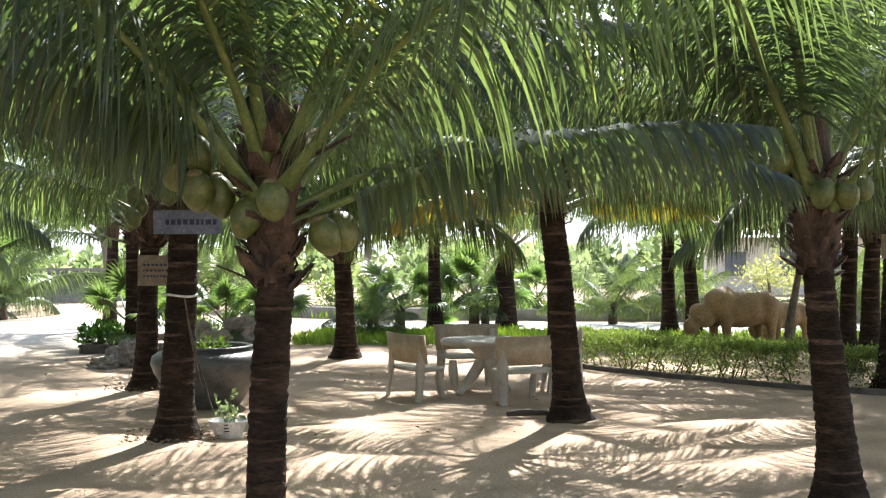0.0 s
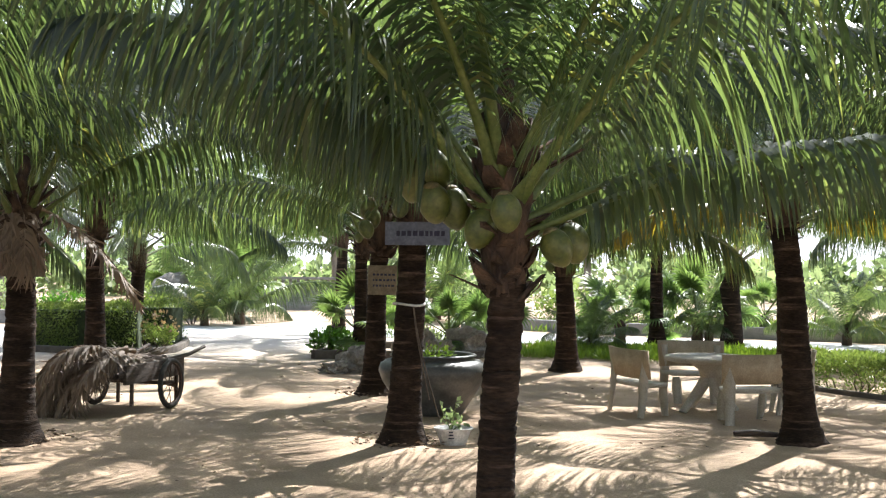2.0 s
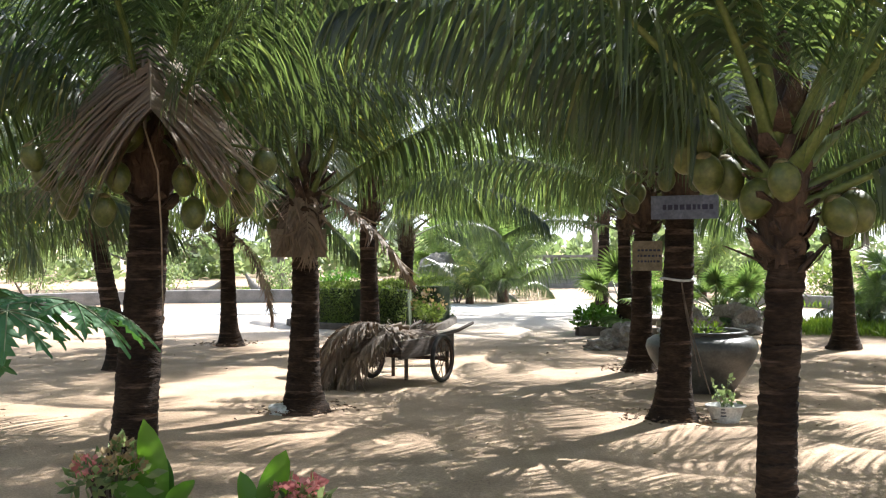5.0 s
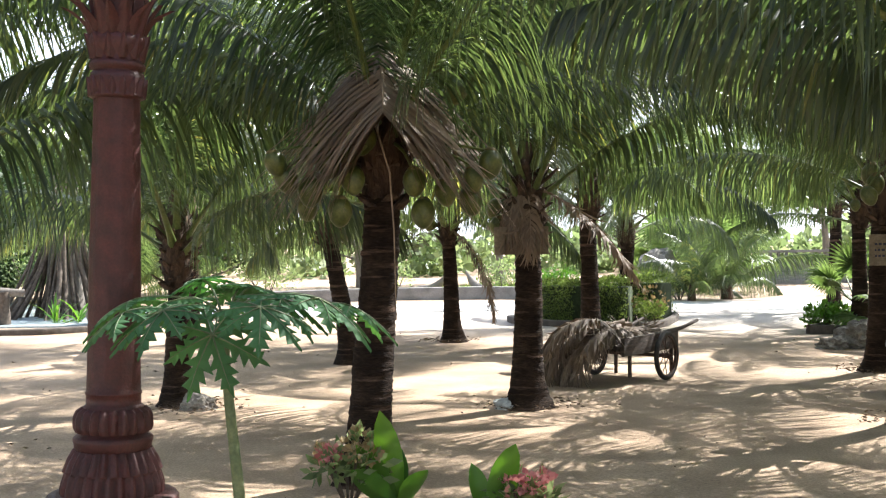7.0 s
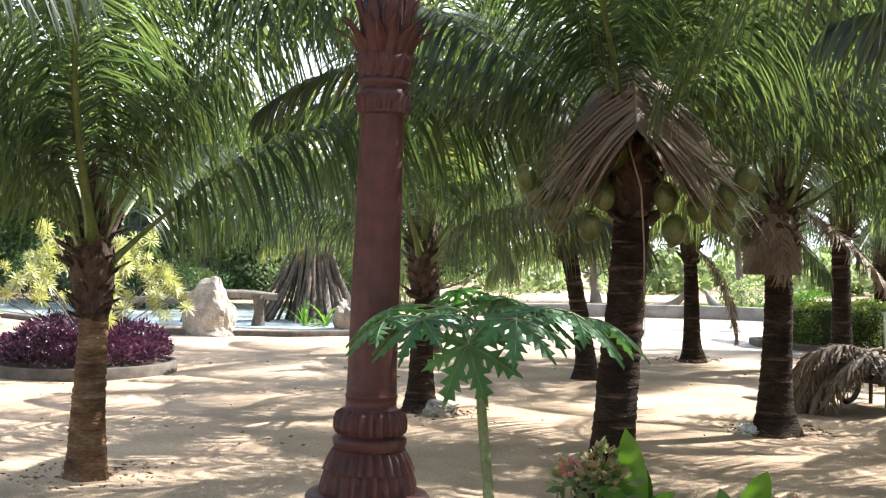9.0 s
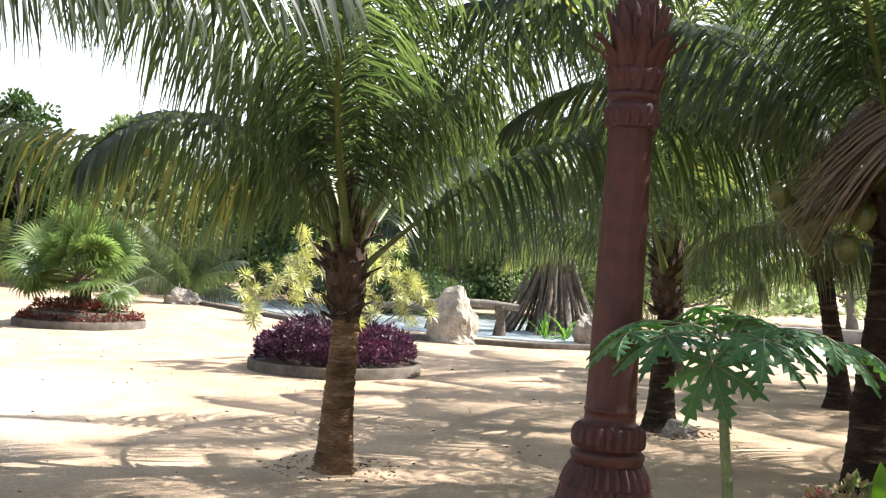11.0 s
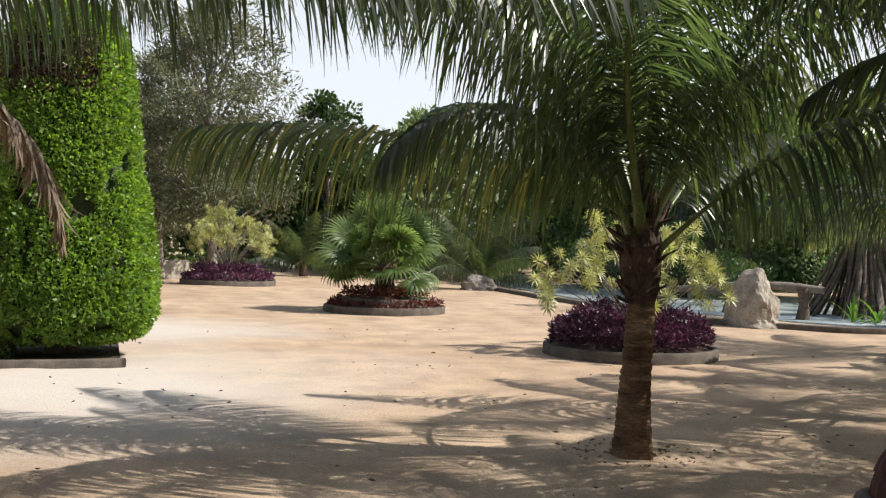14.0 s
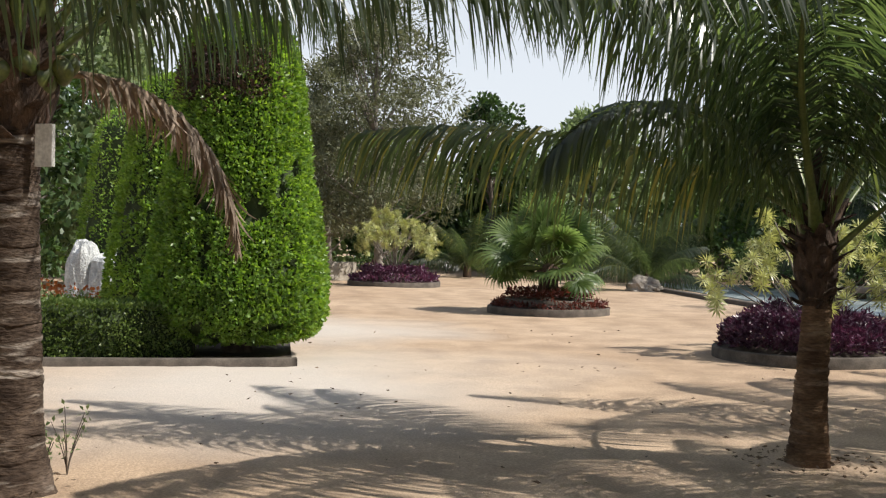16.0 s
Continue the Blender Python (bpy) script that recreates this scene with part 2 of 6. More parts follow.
def box_bm(bm, x0, x1, y0, y1, z0, z1, bevel=0.0):
    r = bmesh.ops.create_cube(bm, size=1.0, matrix=Matrix.Translation(((x0 + x1) / 2, (y0 + y1) / 2, (z0 + z1) / 2)) @ Matrix.Diagonal((x1 - x0, y1 - y0, z1 - z0, 1)))
    if bevel:
        es = list({e for v in r["verts"] for e in v.link_edges})
        bmesh.ops.bevel(bm, geom=es, offset=bevel, segments=2, affect='EDGES', profile=0.6)
    return bm


# ---- coconut palms ----
def frond_mesh(name, L=3.4, e0=60, bend=80, hang=0.6, seed=0, n=100, leaf=0.86, side=0.0, power=1.3, dry=False, width=0.0125, start=0.15, lift=10, ang=(66, 52, 18), shake=None, leaf_mat=None):
    """A feather leaf that leaves the origin along +x at e0 degrees and bends down by bend degrees."""
    r = np.random.RandomState(seed)
    s = np.linspace(0, 1, 30)
    el = np.radians(e0 - bend * s ** power)
    az = np.radians(side * s ** 1.5)
    d = np.stack([np.cos(el) * np.cos(az), np.cos(el) * np.sin(az), np.sin(el)], 1)
    P = np.concatenate([[[0, 0, 0]], np.cumsum((d[1:] + d[:-1]) / 2 * (L / 29), axis=0)])
    rad = np.interp(s, [0, 0.05, 0.18, 0.5, 1], [0.075, 0.045, 0.03, 0.018, 0.004]) * (0.75 + 0.25 * L / 3.4)
    Vr, Fr = tube_data(P, rad, 6, 0.6)
    u = np.concatenate([np.linspace(start, 0.995, n)] * 2)
    u = np.clip(u + r.normal(0, 0.25 / n, 2 * n), 0.12, 1)
    sg = np.concatenate([np.ones(n), -np.ones(n)])
    keep = r.rand(2 * n) > 0.03
    u, sg = u[keep], sg[keep]
    m = len(u)
    X = np.stack([np.interp(u, s, P[:, k]) for k in range(3)], 1)
    T = unit(np.stack([np.interp(u, s, d[:, k]) for k in range(3)], 1))
    S = unit(np.cross(T, np.array([0, 0, 1.0])))
    U = np.cross(S, T)
    S = S * sg[:, None]
    a = np.radians(np.interp(u, [0.15, 0.5, 1.0], list(ang)) + r.normal(0, 3.2, m))
    v = np.radians(lift + r.normal(0, 5, m))
    D = np.cos(a)[:, None] * T + np.sin(a)[:, None] * (np.cos(v)[:, None] * S + np.sin(v)[:, None] * U)
    ln = leaf * (L / 3.4) * np.interp(u, [0.15, 0.3, 0.55, 0.85, 1.0], [0.62, 0.92, 1.0, 0.72, 0.4]) * r.uniform(0.85, 1.08, m)
    k = 5
    hg = hang * r.uniform(0.7, 1.35, m)
    W0 = width * r.uniform(0.8, 1.15, m)
    prof = [0.7, 1.1, 1.0, 0.8, 0.5, 0.06]
    V = np.zeros((m, 2 * (k + 1), 3))
    pos = X.copy()
    cur = unit(D)
    jit = r.normal(0, 0.024, (m, 3))
    for i in range(k + 1):
        w = unit(T - np.sum(T * cur, 1, keepdims=True) * cur)
        V[:, 2 * i] = pos - w * (W0 * prof[i])[:, None]
        V[:, 2 * i + 1] = pos + w * (W0 * prof[i])[:, None]
        pos = pos + cur * (ln / k)[:, None]
        g = np.zeros((m, 3))
        g[:, 2] = -hg * (1.0, 0.7, 0.42, 0.25, 0.14, 0.1)[i]
        cur = unit(cur + g + jit * ((7 if dry else 1) if shake is None else 1.9 * shake))
    q = np.array([(2 * i, 2 * i + 1, 2 * i + 3, 2 * i + 2) for i in range(k)])
    Fl = (np.arange(m)[:, None, None] * (2 * (k + 1)) + q[None]).reshape(-1, 4)
    Va, Fa = join((Vr, Fr), (V.reshape(-1, 3), Fl))
    idx = np.concatenate([np.zeros(len(Fr)), np.ones(len(Fl))])
    return np_mesh(name, Va, Fa, (M_DRYRIB, M_DRY) if dry else (M_RACHIS, leaf_mat or M_FROND), idx)


AGES = 7
FRONDS = []
for _a in range(AGES):
    _f = _a / (AGES - 1)
    FRONDS.append([frond_mesh("frond", L=3.7 + 0.5 * math.sin(math.pi * (0.2 + 0.6 * _f)), e0=83 - 57 * _f, bend=38 + 34 * _f,
                              hang=0.55 + 0.7 * _f, leaf=0.98, n=122, lift=14 - 12 * _f, seed=10 * _a + k, side=(-1) ** k * (6 + 5 * k)) for k in range(3)])
DRY_FROND = frond_mesh("dry_frond", L=2.2, e0=-15, bend=75, hang=0.9, seed=77, n=60, leaf=0.6, dry=True, power=0.8)


def nut_mesh():
    bm = bmesh.new()
    bmesh.ops.create_icosphere(bm, subdivisions=3, radius=1.0)
    for v in bm.verts:
        a = math.atan2(v.co.y, v.co.x)
        rr = 1 + 0.055 * math.cos(3 * a)
        taper = 1 - 0.16 * max(0.0, -v.co.z)
        v.co = Vector((v.co.x * 0.108 * rr * taper, v.co.y * 0.108 * rr * taper, v.co.z * 0.142))
    return to_mesh("coconut", bm, M_NUT, True)


def cap_mesh():
    V, F = lathe([(0.0, 0.152), (0.022, 0.150), (0.045, 0.138), (0.058, 0.122), (0.052, 0.116)], 8)
    return np_mesh("cap", V, F, [M_CAP], smooth=True)


NUT, CAP = nut_mesh(), cap_mesh()


def trunk_mesh(h, r, lean, seed, flare=1.75, bark=None):
    """A ringed stem from the ground to h, its top moved by lean."""
    rn = np.random.RandomState(seed)
    rings = int(h / 0.075)
    prof = []
    for i in range(rings):
        z0 = h * i / rings
        z0 += rn.uniform(-0.012, 0.012)
        for dz, dr in ((0.05, -0.002), (0.3, 0.005), (0.75, 0.004), (0.93, -0.004)):
            z = z0 + dz * h / rings
            t = z / h
            rad = r * (1.12 - 0.2 * t + (flare - 1.0) * math.exp(-t * h / 0.22)) + dr * rn.uniform(-0.4, 1.6)
            prof.append((rad, z))
    prof.insert(0, (r * (flare + 0.35), -0.06))
    sides = 18
    V, F = lathe(prof, sides)
    z = V[:, 2] / h
    ang = np.arctan2(V[:, 1], V[:, 0])
    ph = rn.uniform(0, 6.28, 4)
    wob = 1 + 0.035 * np.sin(2 * ang + ph[0] + 3 * z) + 0.03 * np.sin(3 * ang + ph[1] - 5 * z) + rn.normal(0, 0.018, len(V)) + 0.10 * np.exp(-z * h / 0.15) * np.sin(5 * ang + ph[2])
    V[:, 0] *= wob
    V[:, 1] *= wob
    V[:, 2] += (0.022 * np.sin(ang + ph[3] + 9 * z) + 0.012 * np.sin(3 * ang + 21 * z + ph[2])) * (z > 0.02)
    c = np.clip(z, 0, 1)
    V[:, 0] += lean[0] * c ** 1.25 + 0.03 * np.sin(4 * c + ph[0]) * c
    V[:, 1] += lean[1] * c ** 1.25 + 0.03 * np.sin(4 * c + ph[1]) * c
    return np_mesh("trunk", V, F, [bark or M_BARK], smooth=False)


def heart_mesh(r, seed):
    """The fibrous leaf bases at the top of the stem."""
    rn = np.random.RandomState(seed)
    pieces = [lathe([(r * 0.92, -0.22), (r * 1.15, -0.1), (r * 1.4, 0.08), (r * 1.45, 0.2), (r * 1.15, 0.45), (r * 0.6, 0.9), (0.01, 1.15)], 14)]
    for i in range(70):
        a, z = i * 2.4, -0.24 + 0.0125 * i
        ln = rn.uniform(0.07, 0.24) * (1.3 if z > 0.3 else 0.8)
        out = rn.uniform(-0.1, 1.1)
        w = rn.uniform(0.025, 0.075)
        c, s_ = math.cos(a), math.sin(a)
        rad = r * (1.25 + 1.2 * max(0, z) if z < 0.2 else 1.5 - 1.0 * (z - 0.2))
        p0 = np.array([c * rad * 0.8, s_ * rad * 0.8, z])
        tip = np.array([c * (rad + ln * out), s_ * (rad + ln * out), z + ln * (1.1 - out * 0.5)])
        side = np.array([-s_, c, 0])
        th = np.array([c, s_, 0]) * 0.022
        mid = (p0 + tip) / 2 + th
        V = np.array([p0 - side * w, p0 + side * w, mid + side * w * 0.75, mid - side * w * 0.75, tip + side * w * 0.3, tip - side * w * 0.3,
                      p0 - side * w - th * 2, p0 + side * w - th * 2, tip + side * w * 0.3 - th, tip - side * w * 0.3 - th])
        F = np.array([(0, 1, 2, 3), (3, 2, 4, 5), (7, 6, 9, 8), (1, 7, 8, 4), (6, 0, 5, 9), (5, 4, 8, 9)])
        pieces.append((V, F))
    V, F = join(*pieces)
    return np_mesh("crown_base", V, F, [M_FIBRE])


def coconut_palm(x, y, h, r=0.15, lean=(0, 0), seed=0, n=16, size=1.0, nuts=6, low=1.0, special=(), skip=(), dead=0, label="", spin=0.0, flare=1.75, bark=None, at=()):
    """h: height of the stem; special: fronds of its own as (azimuth, height over the stem, keywords)."""
    rn = random.Random(seed)
    p = thing("coconut_palm", x, y, 0, 0, label or "short coconut palm with dark ringed trunk and drooping green fronds", "palm tree", "coconut palms of the grove")
    child("trunk", trunk_mesh(h, r, lean, seed, flare, bark), p, label="pale brown ringed palm trunk" if bark else "dark brown ringed palm trunk")
    top = Vector((lean[0], lean[1], h))
    child("crown_base", heart_mesh(r, seed + 3), p, Matrix.Translation(top), "brown fibrous leaf bases")
    for i in range(n):
        age = (i + rn.uniform(-0.4, 0.4)) / max(1, n - 1)
        age = min(1, max(0, age)) * low
        az = (spin + i * 137.5 + rn.uniform(-14, 14)) % 360
        if any(abs((az - a0 + 180) % 360 - 180) < w for a0, w in skip):
            continue
        me = FRONDS[min(AGES - 1, int(age * (AGES - 0.01)))][rn.randrange(3)]
        z = 0.62 - 0.5 * age
        off = 0.05 + 0.1 * age
        m = Matrix.Translation(top + Vector((off * math.cos(radians(az)), off * math.sin(radians(az)), z))) @ pose(0, 0, 0, rn.uniform(-16, 16), rn.uniform(-5, 5), az) @ Matrix.Scale(size * rn.uniform(0.88, 1.08), 4)
        child("frond", me, p, m)
    for k, (az, z, kw) in enumerate(special):
        kw = dict(kw)
        roll = kw.pop("roll", 0)
        me = frond_mesh("frond", seed=seed * 31 + k, **kw)
        off = 0.1
        child("frond", me, p, Matrix.Translation(top + Vector((off * math.cos(radians(az)), off * math.sin(radians(az)), z))) @ pose(0, 0, 0, roll, 0, az), "dry brown hanging frond" if kw.get("dry") else "")
    for k in range(dead):
        az = rn.uniform(0, 360)
        child("frond", DRY_FROND, p, Matrix.Translation(top + Vector((0, 0, 0.1))) @ pose(0, 0, 0, rn.uniform(-15, 15), 0, az), "dry brown hanging frond")
    made = 0
    for az, d, z in at:
        a = radians(az)
        nut = child("coconut", NUT, p, Matrix.Translation(top + Vector((d * math.cos(a), d * math.sin(a), z))) @ pose(0, 0, 0, rn.uniform(-25, 25), rn.uniform(-25, 25), rn.uniform(0, 360)) @ Matrix.Scale(rn.uniform(0.76, 0.9), 4), "green coconut")
        child("cap", CAP, nut)
        if d > 0.45:
            t_ = np.linspace(0, 1, 7)
            rr = 0.1 + (d - 0.1) * t_ ** 0.8
            V, F = tube_data(np.stack([rr * math.cos(a), rr * math.sin(a), 0.3 + (z + 0.1 - 0.3) * t_ ** 1.6], 1), np.interp(t_, [0, 1], [0.018, 0.009]), 5)
            child("stalk", np_mesh("stalk", V, F, [M_RACHIS]), p, Matrix.Translation(top))
    while made < nuts:
        a0 = rn.uniform(0, 360)
        for k in range(min(nuts - made, rn.randint(3, 5))):
            a = radians(a0 + rn.uniform(-38, 38))
            d = rn.uniform(0.22, 0.40)
            z = rn.uniform(-0.04, 0.34)
            nut = child("coconut", NUT, p, Matrix.Translation(top + Vector((d * math.cos(a), d * math.sin(a), z))) @ pose(0, 0, 0, rn.uniform(-35, 35), rn.uniform(-35, 35), rn.uniform(0, 360)) @ Matrix.Scale(rn.uniform(0.72, 1.0), 4), "green coconut")
            child("cap", CAP, nut)
            made += 1
    return p

# ---- ground ----
def ground_mesh():
    near = np.concatenate([np.linspace(-60, 40, 201)])
    ax = np.concatenate([[-1500, -500, -200, -110, -80], near, [55, 80, 130, 250, 600, 1500]])
    ay = np.concatenate([[-1500, -500, -200, -80, -40], np.linspace(-20, 60, 161), [75, 100, 150, 300, 700, 1500]])
    X, Y = np.meshgrid(ax, ay)
    Z = np.zeros_like(X)
    for i in range(X.shape[0]):
        for j in range(X.shape[1]):
            x, y = X[i, j], Y[i, j]
            if -60 <= x <= 40 and -20 <= y <= 60:
                Z[i, j] = 0.025 * noise.noise((x * 0.5, y * 0.5, 0)) + 0.018 * noise.noise((x * 1.4, y * 1.4, 4)) - 0.01
    nx, ny = len(ax), len(ay)
    V = np.stack([X, Y, Z], -1).reshape(-1, 3)
    k = np.arange(nx * ny).reshape(ny, nx)
    F = np.stack([k[:-1, :-1], k[:-1, 1:], k[1:, 1:], k[1:, :-1]], -1).reshape(-1, 4)
    return np_mesh("ground", V, F, [M_SAND], smooth=True)


tagged(new("ground", ground_mesh()), "pale brown trodden sand with fallen bits of palm", "ground", kind="structure")

M_ROAD = plain("pale_road", (0.46, 0.47, 0.47), (0.60, 0.60, 0.58), 0.6, 0.8, 0.2, 30)
M_WALL = plain("grey_low_wall", (0.20, 0.19, 0.17), (0.34, 0.32, 0.29), 2.5, 0.9, 0.4, 40)
M_WATER = plain("shallow_pool_floor", (0.34, 0.41, 0.42), (0.52, 0.57, 0.56), 0.8, 0.25, 0.15, 12)
M_ROCK = plain("rough_rock", (0.17, 0.15, 0.13), (0.36, 0.32, 0.27), 3, 0.9, 0.9, 26, distance=0.04)
M_PALEROCK = plain("pale_stone", (0.38, 0.39, 0.38), (0.66, 0.67, 0.65), 4, 0.85, 0.9, 22, distance=0.04)
M_TANROCK = plain("tan_stone", (0.22, 0.19, 0.15), (0.45, 0.40, 0.325), 3, 0.9, 0.7, 20, distance=0.03)
M_STATUE = plain("painted_cement", (0.20, 0.13, 0.055), (0.34, 0.23, 0.105), 3, 0.75, 0.4, 25)
M_TWIG = plain("twig_bark", (0.07, 0.052, 0.04), (0.17, 0.135, 0.10), 8, 0.9, 0.5, 40)
M_GREYBARK = plain("grey_bark", (0.15, 0.13, 0.11), (0.28, 0.25, 0.21), 4, 0.9, 0.7, 30, (1, 1, 0.3))
M_SIGN = plain("blue_grey_board", (0.10, 0.115, 0.16), (0.17, 0.185, 0.24), 8, 0.7, 0.2)
M_BENCHBACK = plain("tan_concrete", (0.33, 0.25, 0.155), (0.48, 0.385, 0.26), 5, 0.85, 0.3, 60)
M_SIGNTAN = plain("tan_board", (0.17, 0.135, 0.09), (0.27, 0.225, 0.16), 8, 0.8, 0.2)
M_WHITE = plain("white_enamel", (0.5, 0.49, 0.46), (0.72, 0.71, 0.67), 8, 0.5, 0.1)
M_INK = plain("dark_paint", (0.015, 0.018, 0.04), (0.03, 0.03, 0.07), 8, 0.6, 0.1)
M_RUST = plain("rusty_iron", (0.06, 0.04, 0.03), (0.16, 0.09, 0.06), 12, 0.75, 0.4)
M_SOIL = plain("dark_soil", (0.06, 0.045, 0.033), (0.12, 0.09, 0.065), 9, 0.95, 0.7)
# near-black green that paints the shade inside clipped foliage
M_CORE = plain("inner_shade", (0.02, 0.032, 0.01), (0.045, 0.065, 0.02), 9, 0.95, 0.6)
M_TOPIARY = leafy("topiary_leaf", (0.11, 0.21, 0.042), (0.34, 0.48, 0.13), 0.42, 0.36, (1.7, 1.7, 0.45))
M_HEDGE = leafy("hedge_leaf", (0.085, 0.14, 0.035), (0.25, 0.32, 0.10), 0.52, 0.4, (1.15, 1.15, 0.7))
M_DARKLEAF = leafy("dark_tree_leaf", (0.03, 0.065, 0.022), (0.09, 0.15, 0.045), 0.3, 0.45, (1.4, 1.4, 0.5))
M_MIDLEAF = leafy("tree_leaf", (0.13, 0.19, 0.085), (0.33, 0.39, 0.20), 0.55, 0.45, (1.2, 1.22, 0.95))
M_GREYLEAF = leafy("feathery_grey_leaf", (0.105, 0.115, 0.07), (0.23, 0.24, 0.16), 0.35, 0.6, (1.2, 1.2, 0.7))
M_LIME = leafy("lime_leaf", (0.34, 0.37, 0.15), (0.62, 0.62, 0.36), 0.3, 0.4, (1.2, 1.2, 0.5))
M_PURPLE = leafy("purple_leaf", (0.05, 0.022, 0.045), (0.16, 0.07, 0.125), 0.25, 0.35, (1.6, 0.7, 1.0))
M_REDLEAF = leafy("red_leaf", (0.055, 0.022, 0.016), (0.17, 0.05, 0.04), 0.3, 0.45, (1.4, 0.8, 0.6))
M_ORANGE = leafy("orange_flower", (0.4, 0.11, 0.03), (0.62, 0.22, 0.06), 0.3, 0.5, (1.2, 0.9, 0.6))
M_PINK = leafy("pink_flower", (0.48, 0.17, 0.18), (0.64, 0.34, 0.32), 0.3, 0.5, (1.2, 0.9, 0.9))
M_FADED = leafy("faded_flower", (0.26, 0.20, 0.10), (0.42, 0.31, 0.2), 0.3, 0.6, (1.1, 1.0, 0.7))
M_BROWNLEAF = leafy("withered_leaf", (0.055, 0.03, 0.025), (0.13, 0.075, 0.055), 0.15, 0.7, (1.1, 0.8, 0.7))
M_FAN = leafy("fan_leaf", (0.085, 0.15, 0.05), (0.22, 0.30, 0.11), 0.55, 0.4, (1.15, 1.2, 0.75))
M_PAPAYA = leafy("papaya_leaf", (0.05, 0.14, 0.06), (0.09, 0.21, 0.085), 0.38, 0.68, (1.4, 1.5, 0.5), by_object=0.9)
M_BROAD = leafy("broad_leaf", (0.05, 0.15, 0.03), (0.16, 0.32, 0.05), 0.4, 0.3, (1.3, 1.3, 0.4), by_object=0.9)
M_GRASS = leafy("grass_blade", (0.10, 0.18, 0.03), (0.25, 0.36, 0.07), 0.4, 0.5, (1.2, 1.2, 0.4))
M_STALK = plain("green_stalk", (0.10, 0.14, 0.06), (0.19, 0.22, 0.10), 9, 0.6, 0.3)
M_LITTER = plain("dry_litter", (0.09, 0.06, 0.04), (0.22, 0.15, 0.09), 9, 0.9, 0.3)


# ---- generators for plants and stone ----
def leaves(P, D, size, aspect=0.5, seed=0, jitter=0.6, fold=0.12):
    """Small leaves (four corners) at points P, each pointing about along D."""
    r = np.random.RandomState(seed)
    n = len(P)
    D = unit(np.asarray(D) + r.normal(0, jitter, (n, 3)))
    S = unit(np.cross(D, r.normal(0, 1, (n, 3))))
    N = np.cross(D, S)
    s = (size * r.uniform(0.6, 1.25, n))[:, None]
    V = np.stack([P, P + D * s * 0.5 + S * s * aspect / 2 - N * s * fold, P + D * s, P + D * s * 0.45 - S * s * aspect / 2 - N * s * fold], 1)
    return V.reshape(-1, 3), np.arange(4 * n).reshape(n, 4)


def blob_points(n, r, seed, inner=0.55):
    rn = np.random.RandomState(seed)
    d = unit(rn.normal(0, 1, (n, 3)))
    k = rn.uniform(inner, 1, n)[:, None]
    return d * k * np.asarray(r), d


def clumps(centres, radius, per, size, seed, aspect=0.5, squash=0.75, up=0.2, jitter=0.6):
    rn = np.random.RandomState(seed)
    P, D = [], []
    for i, c in enumerate(centres):
        rr = radius * rn.uniform(0.6, 1.25)
        p, d = blob_points(per, (rr, rr, rr * squash), seed * 97 + i, 0.3)
        P.append(p + np.asarray(c))
        d[:, 2] += up
        D.append(d)
    return leaves(np.concatenate(P), np.concatenate(D), size, aspect, seed, jitter)


def shrub(x, y, r, h, mat, seed, n=900, size=0.07, aspect=0.5, z=0.0, label="leafy green shrub beside the path", category="shrub", group="", stems=6, flower=None, up=0.5, name="shrub"):
    """A low bush: stems from the ground, foliage in clumps with gaps."""
    rn = random.Random(seed)
    e = thing(name, x, y, z, rn.uniform(0, 360), label, category, group)
    cs = []
    k = 14
    for i in range(k):
        a, q = rn.uniform(0, 6.28), math.sqrt(rn.random())
        cs.append((r * 0.75 * q * math.cos(a), r * 0.75 * q * math.sin(a), h * rn.uniform(0.35, 0.9) * (1 - 0.35 * q)))
    V, F = clumps(cs, min(r, h) * 0.42, n // k, size, seed, aspect, 0.8, up)
    V[:, 2] = np.maximum(V[:, 2], 0.01)
    child("foliage", np_mesh("foliage", V, F, [mat]), e)
    pieces = []
    for c in cs[:stems]:
        t = np.linspace(0, 1, 4)[:, None]
        pts = np.array([(c[0] * 0.15, c[1] * 0.15, -0.02)]) * (1 - t) + np.array([c]) * t
        pieces.append(tube_data(pts, np.interp(t[:, 0], [0, 1], [0.016, 0.006]) * (1 + h * 0.4), 5))
    for V, F in pieces:
        child("stem", np_mesh("stem", V, F, [M_TWIG]), e)
    if flower:
        p, d = blob_points(70, (r, r, h * 0.5), seed + 5, 0.85)
        p[:, 2] = np.abs(p[:, 2]) + h * 0.5
        d[:, 2] = np.abs(d[:, 2])
        V, F = leaves(p, d, 0.09, 0.9, seed, 0.8)
        tagged(child("blossom", np_mesh("blossom", V, F, [flower]), e), kind="stuff")
    return e


